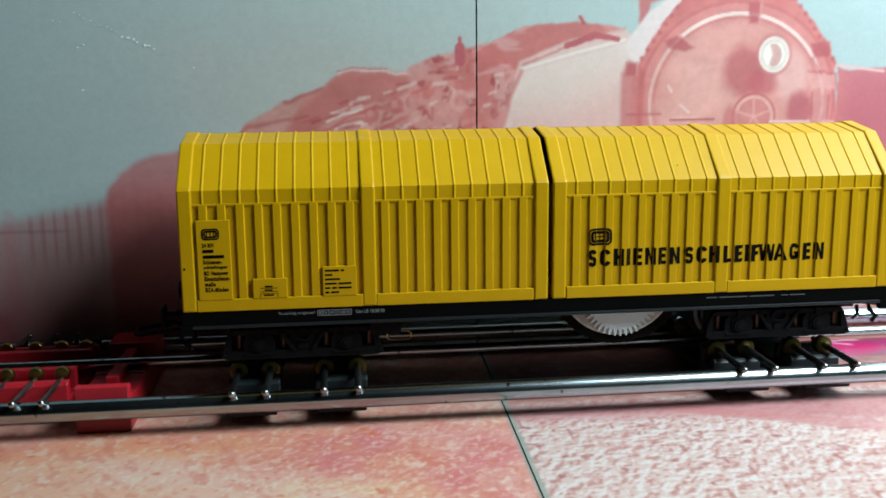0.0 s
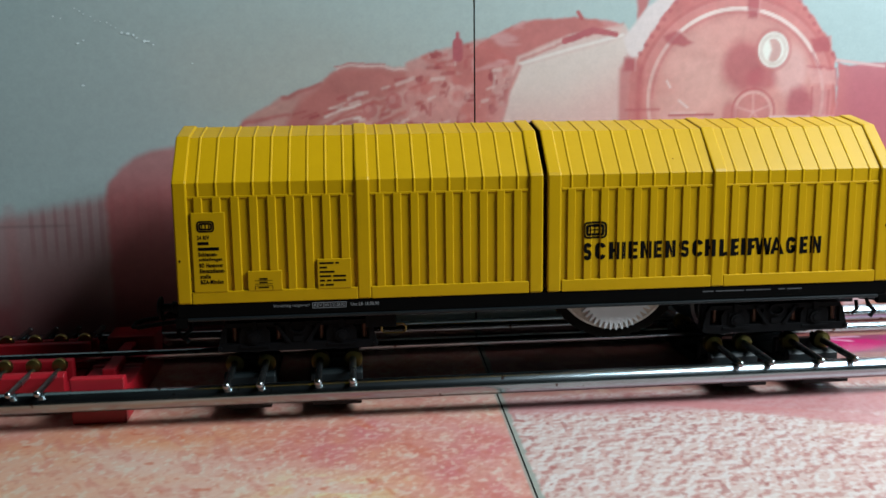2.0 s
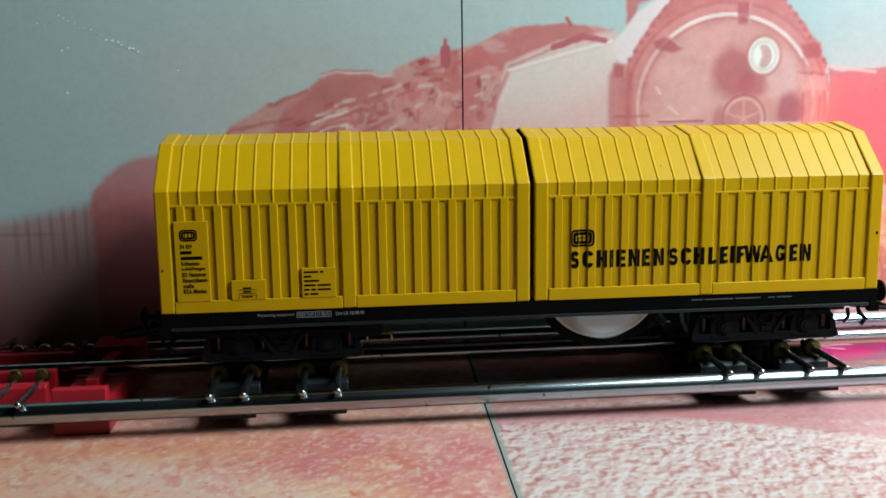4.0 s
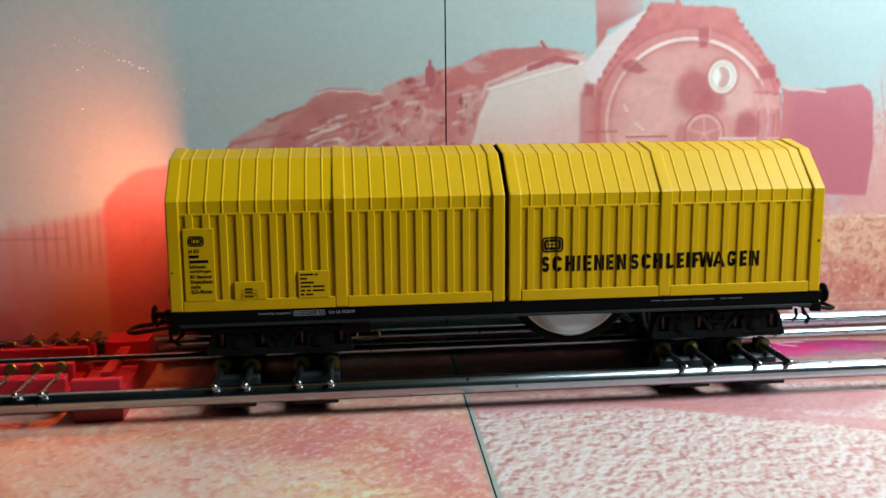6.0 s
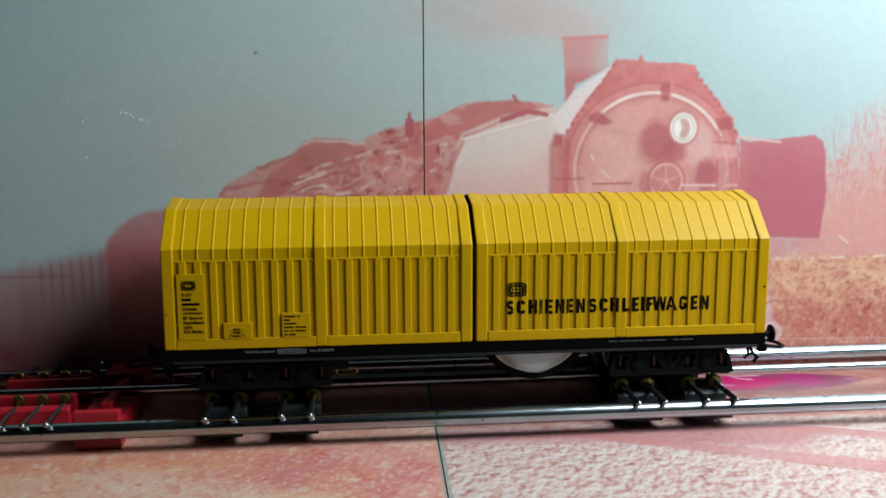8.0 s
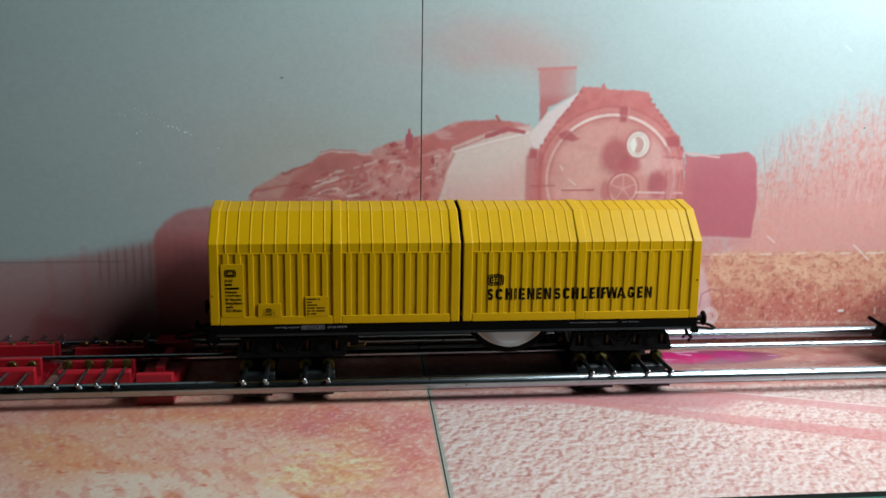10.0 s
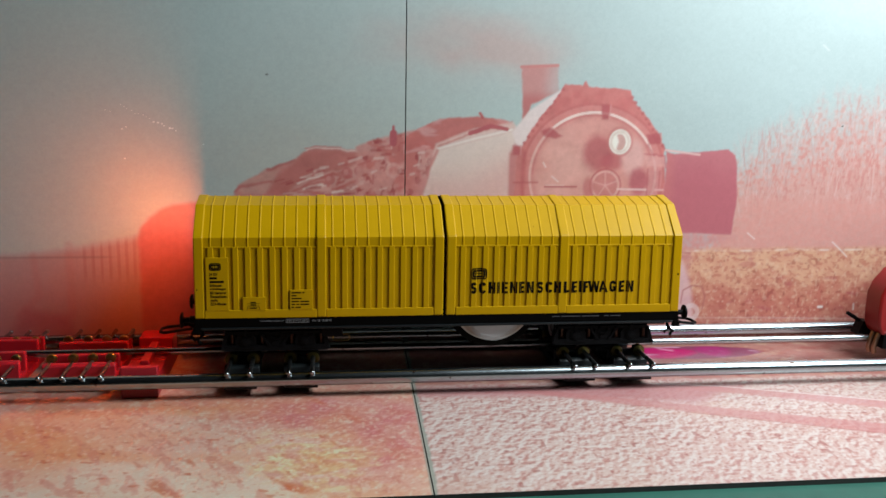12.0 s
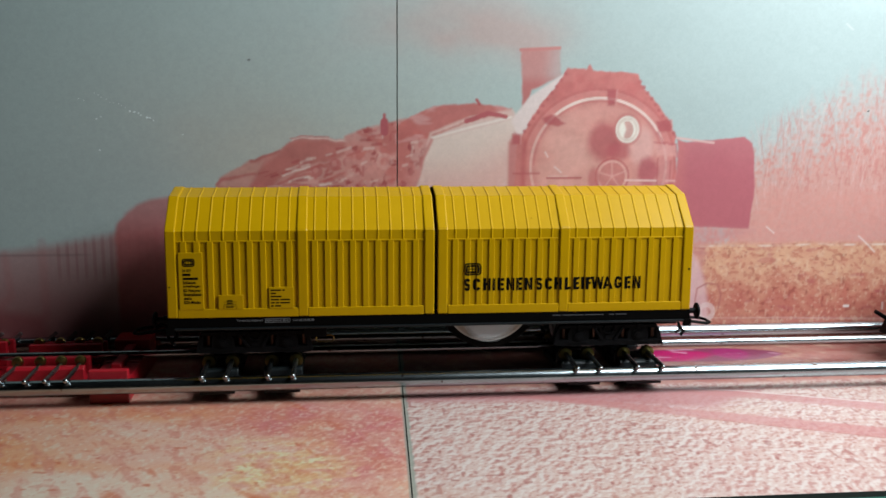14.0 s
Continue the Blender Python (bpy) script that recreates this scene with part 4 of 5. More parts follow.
def back_rib(bm):
    w, f = RIB_W / 2, RIB_W / 2 - 0.18
    return prism(bm, [(-w, -0.05), (-f, RIB_D), (f, RIB_D), (w, -0.05)], "z", 22.5, 39.2)


def roof_rib(bm):
    rings = []
    for x, d in ((-0.3, -0.05), (-0.17, 0.1), (-0.06, 0.15), (0.06, 0.15), (0.17, 0.1), (0.3, -0.05)):
        rings.append([bm.verts.new((x, y, z)) for y, z in hood_outline(d, 39.2) + hood_outline(-0.3, 39.2)[::-1]])
    n = len(rings[0])
    for a, b in zip(rings, rings[1:]):
        for i in range(n):
            bm.faces.new((a[i], a[(i + 1) % n], b[(i + 1) % n], b[i]))
    bm.faces.new(rings[0])
    bm.faces.new(rings[-1][::-1])
    return bm


def end_post(bm):
    outer = [(-16.3, 20.5), (-16.3, 41.7), (-15.95, 42.2), (-8.42, 49.27), (0.0, 50.7)]
    outer += [(-y, z) for y, z in outer[-2::-1]]
    return prism(bm, outer + hood_outline(-0.3)[::-1], "x", -1.25, 1.25)


for k, (x0, x1) in enumerate(((-65.0, -0.4), (0.4, 65.0))):
    bm = bmesh.new()
    arch(bm, 0.0, -1.1, x0 + 0.2, x1 - 0.2)
    hood = part("hood", bm, YELLOW, wagon, "glossy yellow ribbed plastic hood", at=((x0 + x1) / 2, 0, 20.5), bevel=0.12)
    hoods.append(hood)
    for xa in (x0 + 0.8, x1 - 0.8):
        part("end_wall", prism(bmesh.new(), hood_outline(-0.2), "x", xa - 0.5, xa + 0.5), YELLOW, hood)
    for a, b in POSTS[3 * k:3 * k + 3]:
        put_piece("post", ((a + b) / 2, 0, 0), end_post, hood, 0.3)
    for p0, p1 in PANELS[2 * k:2 * k + 2]:
        for s in (-1, 1):
            y0, y1 = sorted((s * 16.28, s * 15.6))
            part("bottom_rail", box(bmesh.new(), p0, p1, y0, y1, 20.5, 22.7), YELLOW, hood, bevel=0.14)
            y0, y1 = sorted((s * 15.98, s * 15.6))
            part("top_ledge", box(bmesh.new(), p0, p1, y0, y1, 38.95, 39.4), YELLOW, hood, bevel=0.08)
        for r in ribs_of(p0, p1):
            put_piece("rib", (r, -15.8, 0), front_rib, hood)
            put_piece("rib", (r, 15.8, 0), back_rib, hood)
            put_piece("roof_rib", (r, 0, 0), roof_rib, hood)

PLATES = ((-62.0, -56.3, 22.6, 36.6), (-52.8, -46.9, 22.6, 26.1), (-40.7, -34.8, 22.6, 27.9))
for a, b, c, d in PLATES:
    part("label_plate", box(bmesh.new(), a, b, -16.35, -15.7, c, d), YELLOW, hoods[0], bevel=0.08)
PY = -16.38
bm = frame_band(bmesh.new(), -59.6, 34.2, 3.0, 2.0, 0.6, 0.28, PY)
frame_band(bm, -59.6, 34.2, 2.3, 1.3, 0.35, 0.32, PY)
for a, b in ((-60.3, -60.1), (-59.7, -59.5), (-59.1, -58.9)):
    flat(bm, a, b, 33.7, 34.7, PY)
part("emblem", bm, INK, hoods[0], "black printed rounded emblem")
lines = ("24 RIV", None, None, "Schienen-", "schleifwagen", "BD Hannover", "Einsatzdienst-", "stelle", "BZA-Minden")
widths = (2.1, 1.9, 3.6, 3.2, 4.0, 4.1, 4.3, 1.8, 3.9)
for i, (word, w) in enumerate(zip(lines, widths)):
    z = 31.9 - 0.98 * i
    x0 = -61.1 + 0.03 * i
    bm = letters(word, x0, x0 + w, z, z + 0.78, PY, 0.045) if word else flat(bmesh.new(), x0, x0 + w, z + 0.05, z + 0.62, PY)
    part("lettering", bm, INK, hoods[0])
bm = bmesh.new()
for a, b, c, d in ((-51.6, -48.5, 24.35, 24.45), (-51.6, -48.5, 23.75, 23.85), (-51.6, -48.5, 23.42, 23.5), (-51.6, -51.5, 22.75, 23.5), (-48.6, -48.5, 22.75, 23.5), (-50.8, -49.4, 24.55, 24.85), (-50.8, -49.4, 23.95, 24.2), (-51.0, -49.2, 23.05, 23.3)):
    flat(bm, a, b, c, d, PY)
part("lettering", bm, INK, hoods[0])
bm = bmesh.new()
for i, words in enumerate(((2.5, 0.6), (1.3,), (2.6,), (2.0, 2.3), (0.9, 0.8, 2.3), (0.7, 1.4))):
    x = -40.3
    for w in words:
        flat(bm, x, x + w, 27.0 - 0.78 * i, 27.34 - 0.78 * i, PY)
        x += w + 0.3
part("lettering", bm, INK, hoods[0])


def band(bm, path, t, y=-17.0):
    """A flat stroke of even width along a path of (x, z)."""
    pts = [Vector(p) for p in path]
    left, right = [], []
    for i, p in enumerate(pts):
        d0 = (p - pts[i - 1]).normalized() if i else (pts[1] - p).normalized()
        d1 = (pts[i + 1] - p).normalized() if i < len(pts) - 1 else d0
        d = (d0 + d1).normalized()
        n = Vector((-d.y, d.x)) * (t / 2 / max(0.5, d.dot(d0)))
        left.append(bm.verts.new((p.x + n.x, y, p.y + n.y)))
        right.append(bm.verts.new((p.x - n.x, y, p.y - n.y)))
    for i in range(len(pts) - 1):
        bm.faces.new((left[i], right[i], right[i + 1], left[i + 1]))
    return bm


def block_letter(bm, c, x0, x1, z0, z1, t=0.78, u=0.66):
    """A bold condensed capital; t is the width of upright strokes, u that of level ones."""
    w, h, y = x1 - x0, z1 - z0, -17.0
    xm, zm = (x0 + x1) / 2, (z0 + z1) / 2

    def quad(*p):
        bm.faces.new([bm.verts.new((a, y, b)) for a, b in p])

    def arc(cx, cz, rx, rz, a0, a1, n=7):
        return [(cx + rx * math.cos(radians(a0 + (a1 - a0) * i / n)), cz + rz * math.sin(radians(a0 + (a1 - a0) * i / n))) for i in range(n + 1)]

    if c in "HNELFI":
        flat(bm, x0, x0 + t, z0, z1, y)
    if c in "HN":
        flat(bm, x1 - t, x1, z0, z1, y)
    if c == "H":
        flat(bm, x0 + t, x1 - t, zm - u / 2, zm + u / 2, y)
    if c == "N":
        quad((x0 + t, z1), (x0 + t, z1 - 0.42 * h), (x1 - t, z0), (x1 - t, z0 + 0.42 * h))
    if c in "EF":
        flat(bm, x0 + t, x1, z1 - u, z1, y)
        flat(bm, x0 + t, x1 - 0.12, zm - u / 2, zm + u / 2, y)
    if c in "EL":
        flat(bm, x0 + t, x1, z0, z0 + u, y)
    if c == "A":
        for s in (-1, 1):
            quad((xm + s * 0.05, z1), (xm + s * w / 2, z0), (xm + s * (w / 2 - t), z0), (xm, z1 - 0.25 * h)) if s > 0 else quad((xm + 0.05, z1), (xm - 0.35, z1), (x0, z0), (x0 + t, z0), (xm, z1 - 0.25 * h))
        flat(bm, xm - w * 0.2, xm + w * 0.2, z0 + 0.2 * h, z0 + 0.2 * h + u * 0.8, y)
    if c == "W":
        q = w / 4
        for i in range(4):
            a, b = (x0 + i * q, x0 + (i + 1) * q)
            hi, lo = (a, b) if i % 2 == 0 else (b, a)
            hi, lo = hi + (0.18 if i == 0 else -0.18 if i == 3 else 0), lo
            quad((hi - t * 0.42, z1), (lo - t * 0.42, z0), (lo + t * 0.42, z0), (hi + t * 0.42, z1))
    if c in "CG":
        k, r = t / 2, w / 2 - t / 2
        band(bm, arc(xm, z1 - k - r, r, r, 8, 180) + arc(xm, z0 + k + r, r, r, 180, 352), t * 0.95)
        if c == "G":
            flat(bm, x1 - t, x1, z0 + 0.12 * h, zm, y)
            flat(bm, xm, x1 - t, zm - u * 0.8, zm, y)
    if c == "S":
        r = w / 2 - t / 2
        rz = (h - t * 0.9) / 4
        band(bm, arc(xm, z1 - t * 0.45 - rz, r, rz, 15, 180) + arc(xm, z1 - t * 0.45 - rz, r, rz, 215, 255, 2) + arc(xm, z0 + t * 0.45 + rz, r, rz, 75, 35, 2) + arc(xm, z0 + t * 0.45 + rz, r, rz, 0, -165), t * 0.9)


bm = bmesh.new()
WORD = (("S", 6.9, 8.6), ("C", 9.23, 11.1), ("H", 11.84, 13.6), ("I", 14.15, 14.8), ("E", 15.46, 17.0), ("N", 17.6, 19.57), ("E", 20.11, 21.6), ("N", 22.14, 24.18), ("S", 24.86, 26.8), ("C", 27.4, 29.25), ("H", 29.76, 31.55), ("L", 32.36, 34.0), ("E", 34.56, 36.14), ("I", 36.66, 37.3), ("F", 37.75, 39.25), ("W", 39.4, 42.2), ("A", 42.2, 44.65), ("G", 45.1, 47.1), ("E", 47.71, 49.3), ("N", 49.85, 51.9))
for c, a, b in WORD:
    block_letter(bm, c, a - 0.04, b + 0.04, 26.2, 29.35)
part("lettering", printed(bm), INK, hoods[1], "large black printed word")
bm = frame_band(bmesh.new(), 9.1, 31.65, 4.4, 3.1, 0.9, 0.38, -17)
frame_band(bm, 9.1, 31.65, 3.4, 2.1, 0.5, 0.5, -17)
for a, b in ((8.15, 8.4), (9.0, 9.2), (9.8, 10.05)):
    flat(bm, a, b, 31.0, 32.3, -17)
flat(bm, 8.0, 10.2, 31.55, 31.75, -17)
part("emblem", printed(bm), INK, hoods[1], "black printed rounded emblem")

# dark chips in the yellow paint
for k, (cx, cz, r) in enumerate(((64.2, 31.0, 0.28), (-64.3, 28.2, 0.2), (60.6, 46.4, 0.1), (-2.0, 46.2, 0.14), (24.0, 44.0, 0.08), (-12.0, 24.0, 0.08))):
    bm = bmesh.new()
    y = -16.31 if cz < 41 else -15.8 + (cz - 41.7) * 1.027 - (0.42 if abs(cx) < 2.9 else 0.1)
    pts = [(cx + r * random.uniform(0.5, 1.1) * math.cos(a), cz + 1.5 * r * random.uniform(0.5, 1.1) * math.sin(a)) for a in np.linspace(0, 5.5, 8)]
    prism(bm, pts, "y", y - 0.02, y + 0.3)
    part("paint_chip", bm, INK, hoods[0] if cx < 0 else hoods[1])

# frame under the hoods
chassis = part("chassis", box(bmesh.new(), -64.0, 64.0, -11.0, 11.0, 18.6, 20.3), CHASSIS, wagon, "dark grey plastic underframe", bevel=0.12)
for s in (-1, 1):
    y0, y1 = sorted((s * 16.1, s * 14.6))
    bm = box(bmesh.new(), -65.2, 65.2, y0, y1, 18.0, 20.5)
    y0, y1 = sorted((s * 16.45, s * 14.6))
    part("sole_bar", bm, CHASSIS, chassis, bevel=0.12)
    part("lower_flange", box(bmesh.new(), -63.5, 63.5, y0, y1, 17.4, 18.0), LIP, chassis, bevel=0.15)
    for xa, xb in ((-65.6, -63.6), (63.6, 65.6)):
        y0, y1 = sorted((s * 16.3, s * 15.0))
        part("corner_step", box(bmesh.new(), xa, xb, y0, y1, 16.2, 17.99), CHASSIS, chassis, bevel=0.1)
for xa, xb in ((-65.4, -64.0), (64.0, 65.4), (-48, -44), (44, 48)):
    part("cross_beam", box(bmesh.new(), xa, xb, -14.6, 14.6, 17.2, 20.3), CHASSIS, chassis)
CY = -16.13
part("lettering", letters("Vorsichtig rangieren!", -48.6, -42.3, 19.3, 19.95, CY), WHITE_INK, chassis)
bm = bmesh.new()
for a, b, c, d in ((-41.8, -35.8, 20.0, 20.1), (-41.8, -35.8, 19.05, 19.15), (-41.8, -41.7, 19.05, 20.1), (-39.9, -39.8, 19.05, 20.1), (-38.6, -38.5, 19.05, 20.1), (-35.9, -35.8, 19.05, 20.1)):
    flat(bm, a, b, c, d, CY)
part("lettering", bm, WHITE_INK, chassis)
for word, a, b in (("REV", -41.5, -40.1), ("HV", -39.6, -38.8), ("31.08.92", -38.3, -36.1), ("Unt LB 18.08.90", -35.0, -30.0)):
    part("lettering", letters(word, a, b, 19.28, 19.88, CY, 0.01), WHITE_INK, chassis)
bm = bmesh.new()
for a, b in ((29.5, 31.6), (32.0, 37.4), (37.8, 42.6), (44.0, 45.3), (45.7, 48.6)):
    flat(bm, a, b, 19.5, 19.72, CY)
part("lettering", bm, DIM_INK, chassis, "dim line of small pale print")


def bogie(cx):
    g = part("bogie", box(bmesh.new(), cx - 12.5, cx + 12.5, -4, 4, 14.4, 18.4), BLACK, wagon, "black plastic four-wheel bogie", at=(cx, 0, 14))
    windows = (-11.6, -3.85, 3.85, 11.6)
    for s in (-1, 1):
        bm = bmesh.new()

        def slab(outline, a, b):
            y0, y1 = sorted((s * a, s * b))
            prism(bm, [(cx + p, q) for p, q in outline], "y", y0, y1)

        # cast frame: sill, top chord and the webs between its four openings
        slab([(-14.4, 11.6), (-13.4, 11.0), (13.4, 11.0), (14.4, 11.6), (14.0, 12.5), (-14.0, 12.5)], 13.0, 14.3)
        slab([(-13.2, 15.4), (13.2, 15.4), (12.6, 16.3), (-12.6, 16.3)], 13.0, 14.1)
        for p in (-13.5, 13.5):
            e = 1 if p > 0 else -1
            slab([(p - e * 0.75, 12.45), (p + e * 0.6, 12.45), (p - e * 0.2, 15.45), (p - e * 0.9, 15.45)][::e], 13.0, 14.15)
        for p in (-7.75, 7.75):
            slab([(p - 2.75, 12.45), (p + 2.75, 12.45), (p + 2.75, 14.4), (p + 2.1, 15.45), (p - 2.1, 15.45), (p - 2.75, 14.4)], 13.0, 14.15)
            slab([(p - 1.6, 12.7), (p + 1.6, 12.7), (p + 1.4, 15.0), (p - 1.4, 15.0)], 14.1, 14.4)
            slab(ring_points(p, 13.6, 1.15, 20), 14.35, 14.8)
            slab(ring_points(p, 13.6, 0.62, 16), 14.75, 15.0)
            slab([(p - 0.45, 15.0), (p + 0.45, 15.0), (p + 0.45, 16.6), (p - 0.45, 16.6)], 14.0, 14.5)
            slab([(p - 2.6, 11.7), (p + 2.6, 11.7), (p + 2.6, 12.2), (p - 2.6, 12.2)], 14.25, 14.5)
        slab([(-2.6, 12.45), (2.6, 12.45), (2.3, 15.45), (-2.3, 15.45)], 13.0, 14.1)
        for d in (-1, 1):
            slab([(d * 4.3, 15.9), (d * 3.5, 15.9), (d * 1.2, 12.5), (d * 2.0, 12.5)][::d], 14.0, 14.55)
        slab([(-0.9, 12.6), (0.9, 12.6), (0.9, 13.7), (-0.9, 13.7)], 14.05, 14.4)
        # oval spring hanger in the middle, a ring with a dished centre
        for i in range(20):
            u0, u1 = 2 * math.pi * i / 20, 2 * math.pi * (i + 1) / 20
            slab([(k * math.cos(u), 15.3 + 0.72 * k * math.sin(u)) for k, u in ((1.6, u0), (1.6, u1), (1.15, u1), (1.15, u0))], 14.1, 14.75)
        # added black back plate that stands in for the shade within the openings
        slab([(-14.0, 11.6), (14.0, 11.6), (13.2, 16.2), (-13.2, 16.2)], 11.0, 11.6)
        for p in (-13.9, 13.9):
            slab(ring_points(p, 11.75, 0.42, 10), 14.0, 14.6)
        part("side_frame", bm, BLACK, g, bevel=0.07)
        for p in windows:
            part("bearing_spring", rod(bmesh.new(), "z", 12.6, 15.4, cx + p + 0.3, s * 12.6, 0.5, 12), SPRING, g, smooth=True)
    for p in (-7.85, 7.85):
        for s in (-1, 1):
            bm = bmesh.new()
            lathe(bm, (cx + p, s * 8.2, 14.85), [(1.0, -1.5), (5.2, -1.3), (5.45, -1.2), (5.5, 0.8), (6.1, 1.1), (6.1, 1.5), (1.0, 1.6)][::1] if s < 0 else [(1.0, -1.6), (6.1, -1.5), (6.1, -1.1), (5.5, -0.8), (5.45, 1.2), (5.2, 1.3), (1.0, 1.5)], 40)
            part("wheel", bm, DARK_STEEL, g, smooth=True)
        part("axle", rod(bmesh.new(), "y", -12.8, 12.8, cx + p, 14.85, 0.7, 14), DARK_STEEL, g, smooth=True)
    return g


bogie(-44.6)
bogie(44.6)

# grinding disc on its spindle below the second hood, and the gear that turns before it
DISC, GEAR = (13.7, -12.6, 23.75), (13.9, -13.5, 19.75)
bm = lathe(bmesh.new(), DISC, [(2.0, -0.3), (11.2, -0.3), (11.4, -0.15), (11.4, 0.5), (2.0, 0.5)], 80)
disc = part("grinding_disc", bm, DISC_TAN, wagon, "tan fibre grinding disc with a black rim", at=DISC)
bm = bmesh.new()
N, pts = 42, []
for i in range(N):
    for da, r in ((0.0, 6.15), (0.22, 6.15), (0.45, 7.2), (0.56, 7.4), (0.66, 7.4), (0.78, 7.2)):
        a = 2 * math.pi * (i + da) / N
        pts.append((GEAR[0] + r * math.cos(a), GEAR[2] + r * math.sin(a)))
prism(bm, pts, "y", GEAR[1] - 0.4, GEAR[1] + 0.35)
gear = part("gear_wheel", bm, DISC_WHITE, wagon, "white plastic gear wheel with pointed teeth", at=GEAR)


def annulus(bm, r0, r1, y0, y1, n=96, ragged=0.0):
    rows_ = []
    for r, y in ((r0, y0), (r1, y0), (r1, y1), (r0, y1)):
        ring = []
        for i in range(n):
            rr = r + (random.uniform(-ragged, ragged) if r == r1 else 0)
            a = 2 * math.pi * i / n
            ring.append(bm.verts.new((DISC[0] + rr * math.cos(a), DISC[1] + y, DISC[2] + rr * math.sin(a))))
        rows_.append(ring)
    for q in range(4):
        a, b = rows_[q], rows_[(q + 1) % 4]
        for i in range(n):
            j = (i + 1) % n
            bm.faces.new((a[i], a[j], b[j], b[i]))
    return bm


part("rim_face", annulus(bmesh.new(), 10.95, 11.32, -0.42, -0.3), FELT_EDGE, disc, "pale worn edge of the disc")
part("abrasive_ring", annulus(bmesh.new(), 11.42, 13.05, -0.25, 0.45, 180, 0.22), ABRASIVE, disc, "rough black abrasive rim")
part("spindle", rod(bmesh.new(), "y", -12.6, 12.6, DISC[0], DISC[2], 1.2, 16), DARK_STEEL, wagon, smooth=True)

# buffers and couplers
for s in (-1, 1):
    for yy in (-10.2, 10.2):
        bm = bmesh.new()
        lathe(bm, (s * 65.4, yy, 18.7), [(1.1, 0), (1.1, s * 1.6), (0.75, s * 1.7), (0.75, s * 3.4), (2.1, s * 3.5), (2.0, s * 3.9), (1.4, s * 4.2)], 22, "x")
        part("buffer", bm, BLACK, wagon, smooth=True)
    c = bmesh.new()
    box(c, min(s * 58, s * 67), max(s * 58, s * 67), -1.2, 1.2, 12.9, 14.0)
    wire(c, [(s * 67.5, -2.6, 14.2), (s * 75, -2.9, 13.3), (s * 76.2, -1.6, 13.2), (s * 76.2, 1.6, 13.2), (s * 75, 2.9, 13.3), (s * 67.5, 2.6, 14.2)], 0.42, 8)
    wire(c, [(s * 66.6, 0, 13.6), (s * 69.6, 0, 15.2), (s * 71.0, 0, 14.0)], 0.5, 8)
    wire(c, [(s * 67.6, -1.4, 13.2), (s * 67.9, -1.4, 11.4), (s * 66.8, -1.4, 10.4)], 0.4, 8)
    part("coupler", c, BLACK, wagon, "black hook-and-loop coupler", smooth=True)
    h = bmesh.new()
    wire(h, [(s * 63, -12.5, 17.4), (s * 63.6, -13.0, 15.2), (s * 64.9, -13.0, 14.0), (s * 64.0, -13.0, 12.9)], 0.5, 8)
    part("brake_hose", h, BLACK, wagon, smooth=True)
c = bmesh.new()
wire(c, [(x, -14.6, z) for x, z in rounded_outline(-27.4, 14.5, 4.4, 1.6, 0.75)], 0.2, 8, True)
part("wire_loop", c, BRASS, wagon, "small bent brass wire loop", smooth=True)
part("loop_arm", box(bmesh.new(), -32.5, -27.0, -14.9, -14.0, 14.9, 18.4), BLACK, wagon)


def signal_lamp(x, y, z, s, mat):
    """Warning light on an end wall: a glowing disc that swings into and out of its dark socket."""
    bm = bmesh.new()
    n = 24
    rings = []
    for r, d in ((0.68, 0.0), (0.85, 0.0), (0.85, -1.6), (0.68, -1.5)):
        rings.append([bm.verts.new((x + s * d, y + r * math.cos(2 * math.pi * i / n), z + r * math.sin(2 * math.pi * i / n))) for i in range(n)])
    for q in range(3):
        for i in range(n):
            j = (i + 1) % n
            bm.faces.new((rings[q][i], rings[q][j], rings[q + 1][j], rings[q + 1][i]))
    for i in range(n):
        j = (i + 1) % n
        bm.faces.new((rings[3][i], rings[3][j], rings[0][j], rings[0][i]))
    socket = part("lamp_socket", bm, BLACK, wagon, "small dark socket of a red warning light", at=(x, y, z))
    bm = bmesh.new()
    prism(bm, ring_points(y, z, 0.64, 24), "x", x - 0.1, x + 0.1)
    glow = part("warning_light", bm, [BLACK, mat], socket, "small red warning light", at=(x, y, z))
    for f in glow.data.polygons:
        f.material_index = 1 if f.normal.x < -0.9 else 0
    return glow


LIGHT_A = signal_lamp(-65.4, 1.0, 41.0, -1, LED_LEFT)
LIGHT_B = signal_lamp(-65.4, 10.5, 41.5, -1, LED_SIDE)
LIGHT_C = signal_lamp(65.4, 5.0, 41.0, 1, LED_RIGHT)

# ---- red engine at the end of the bench ----
engine = thing("red_locomotive", (150, 0, 9.3), "red model locomotive end with black coupler on the bench", "model locomotive")


def on_engine(name, bm, mat, label="", **how):
    return part(name, bm, mat, engine, label, **how)


bm = bmesh.new()
prism(bm, [(133.8, 8.8), (132.5, 11.5), (132.3, 15.2), (132.5, 20.8), (134.0, 24.3), (137.2, 28.1), (146, 33), (150, 34), (150, 8.8)], "y", -4.2, 4.2)
on_engine("nose", bm, LOCO_RED, "glossy red painted raked nose", bevel=0.7, smooth=True)
bm = bmesh.new()
prism(bm, [(150.2, 10.6), (150.2, 34), (176, 35), (176, 10.6)], "y", -12.5, 12.5)
on_engine("body", bm, LOCO_RED, "glossy red painted body", bevel=0.9, smooth=True)
on_engine("underframe", box(bmesh.new(), 134.5, 176, -4.0, 4.0, 4.6, 8.75), BLACK)
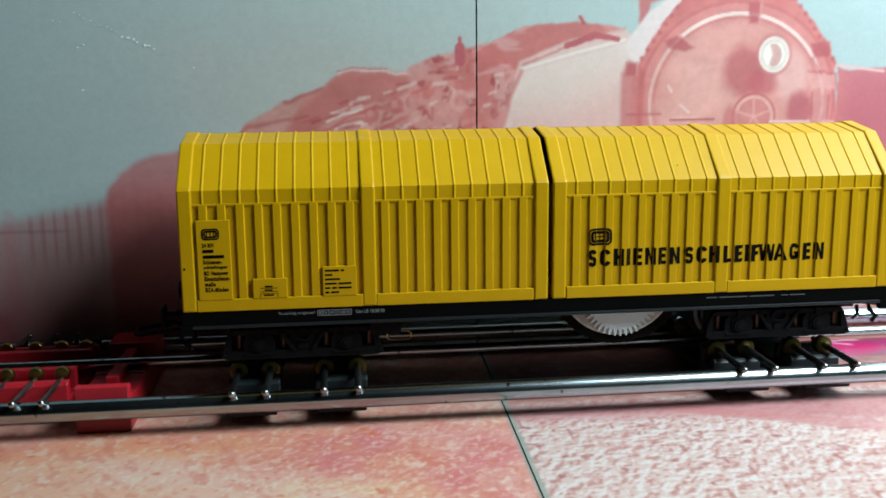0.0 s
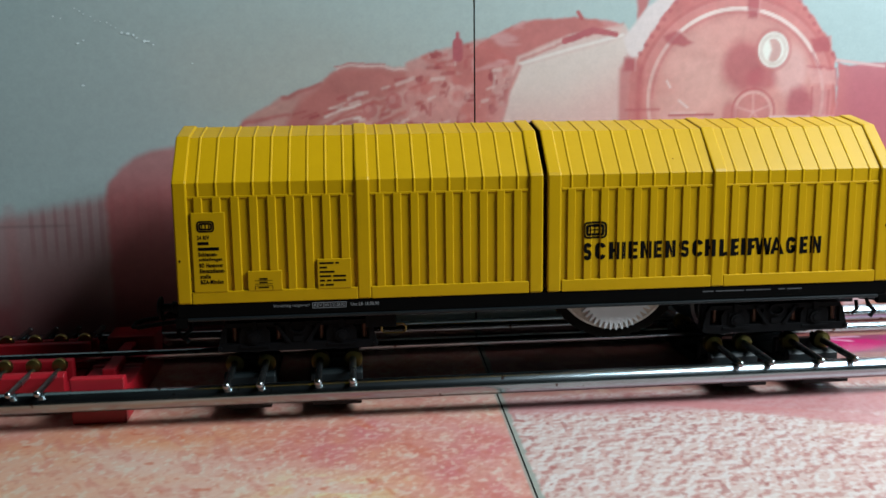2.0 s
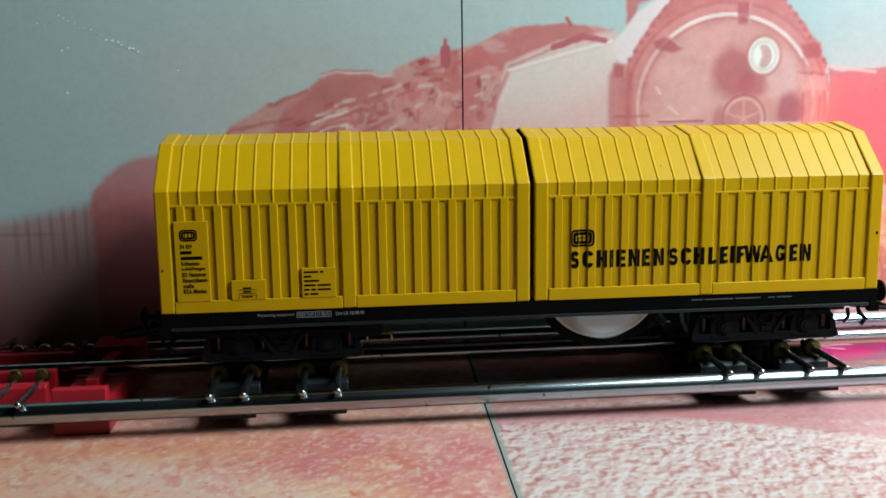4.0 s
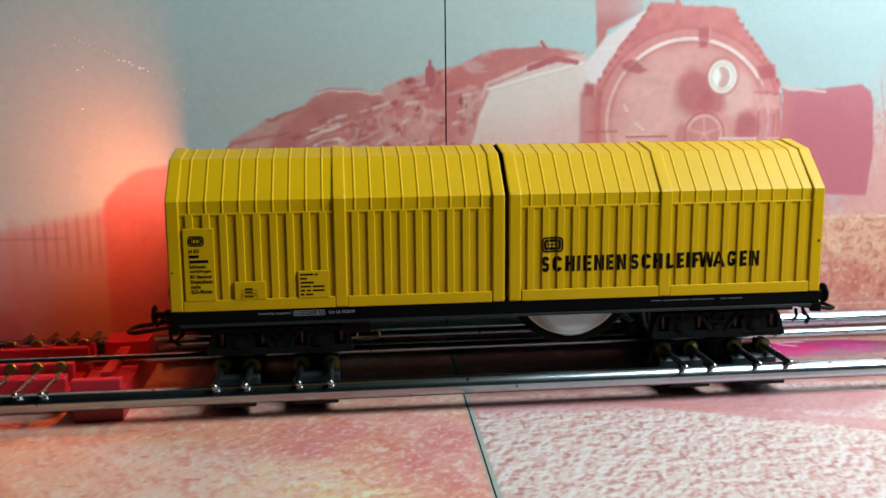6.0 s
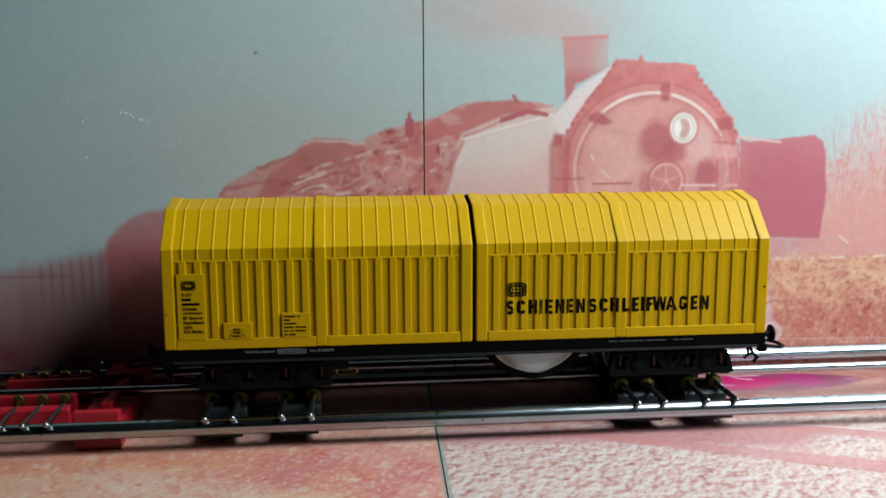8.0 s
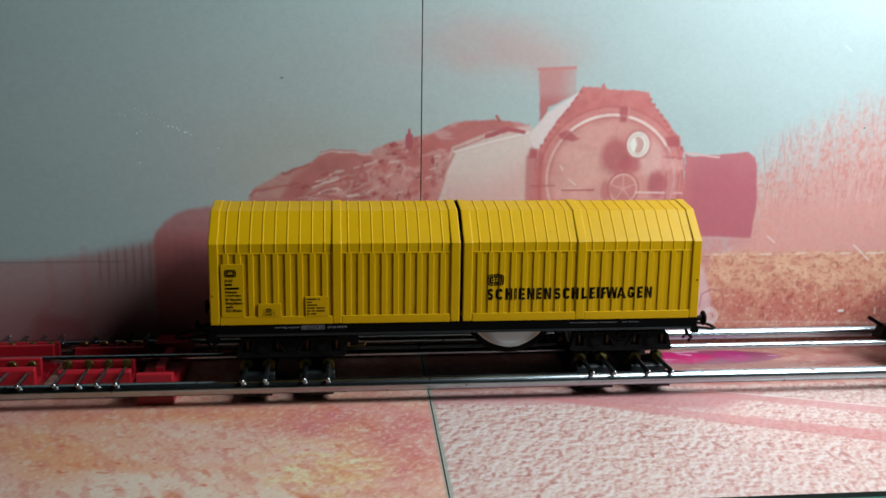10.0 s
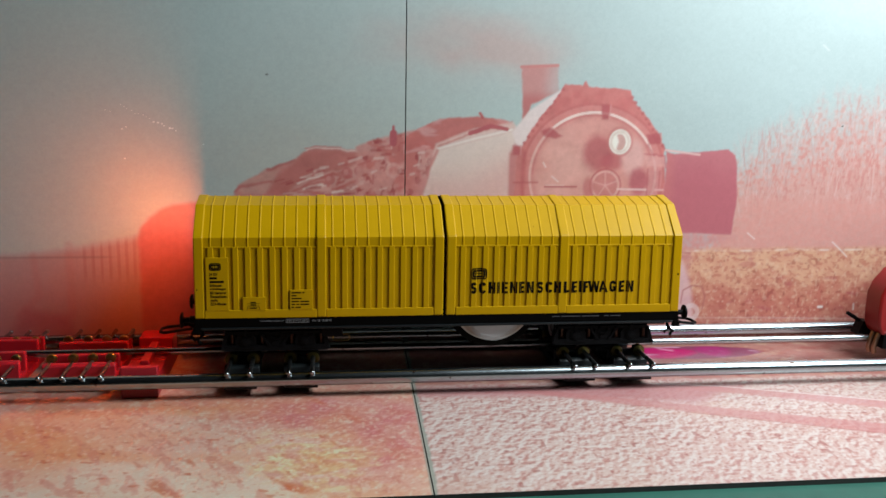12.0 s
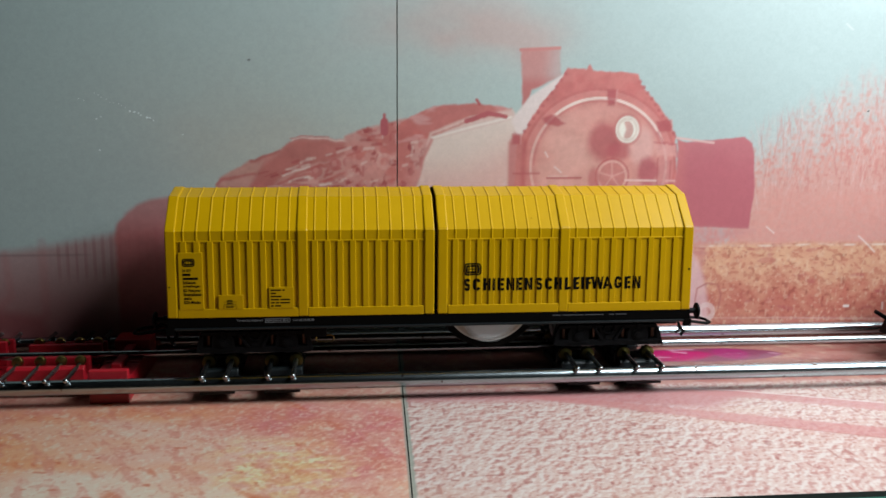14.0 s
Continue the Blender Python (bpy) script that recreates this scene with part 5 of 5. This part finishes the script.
for s in (-1, 1):
    bm = lathe(bmesh.new(), (158.0, s * 8.2, 14.9), [(1, -1.4), (5.5, -1.2), (5.5, 1.2), (1, 1.4)], 36)
    on_engine("wheel", bm, DARK_STEEL, smooth=True)
for dx, yy in ((0.0, -1.0), (0.6, -2.8)):
    bm = bmesh.new()
    wire(bm, [(133.0 + dx, yy, 9.2), (132.2 + dx, yy, 7.0), (131.6 + dx, yy, 4.8), (132.0 + dx, yy, 3.2)], 0.75, 8)
    on_engine("contact_strip", bm, COPPER, smooth=True)
bm = bmesh.new()
wire(bm, [(128.6, 7.0, 13.2), (133.6, 7.0, 10.2)], 0.6, 10)
prism(bm, [(131.2, 6.8), (138, 6.8), (138, 10.4), (132.8, 11.0)], "y", 4.4, 8.6)
on_engine("coupler", bm, BLACK, "black coupler", smooth=True)


# ---- what moves ----
LIT_A = ((0.27, 0.62), (3.1, 3.45), (5.95, 6.41), (8.85, 9.25), (11.77, 12.22))
LIT_B = ((1.57, 1.88), (4.45, 4.73), (7.37, 7.62), (10.2, 10.53), (13.17, 13.43))
LIT_C = ((0.87, 1.31), (3.75, 4.18), (6.67, 7.11), (9.55, 9.98), (12.45, 12.92))


def swing_rows(glow, spans, lit, dark):
    """Rows that swing a light out of its socket for each span of seconds and back again."""
    place = glow.location
    rows_ = [(0.0, dark)]
    for a, b in spans:
        fa, fb = round(a * FPS), round(b * FPS)
        rows_ += [((fa - 2) / FPS, dark), ((fa - 1) / FPS, (lit + dark) / 2 - 8), (fa / FPS, (lit + dark) / 2 + 60), ((fa + 1) / FPS, lit)]
        rows_ += [((fb - 1) / FPS, lit), (fb / FPS, (lit + dark) / 2 + 60), ((fb + 1) / FPS, (lit + dark) / 2 - 8), ((fb + 2) / FPS, dark)]
    rows_.append((14.0, dark))
    return [(t, Matrix.Translation(place) @ pose(0, 0, 0, 0, 0, angle)) for t, angle in rows_]


def motions():
    walk(LIGHT_A, swing_rows(LIGHT_A, LIT_A, 0, -180))
    walk(LIGHT_B, swing_rows(LIGHT_B, LIT_B, 0, -180))
    walk(LIGHT_C, swing_rows(LIGHT_C, LIT_C, 180, 0))
    # the disc rests, runs up and then spins
    rows_, angle = [(0.0, 0.0), (3.6, 0.0)], 0.0
    f, last = round(3.6 * FPS), round(14.0 * FPS)
    while f < last:
        f += 1
        angle += 53.0 * min(1.0, (f / FPS - 3.6) / 1.3)
        rows_.append((f / FPS, angle))
    walk(disc, [(t, Matrix.Translation(disc.location) @ pose(0, 0, 0, 0, a, 0)) for t, a in rows_])
    walk(gear, [(t, Matrix.Translation(gear.location) @ pose(0, 0, 0, 0, -1.4 * a, 0)) for t, a in rows_])


motions()
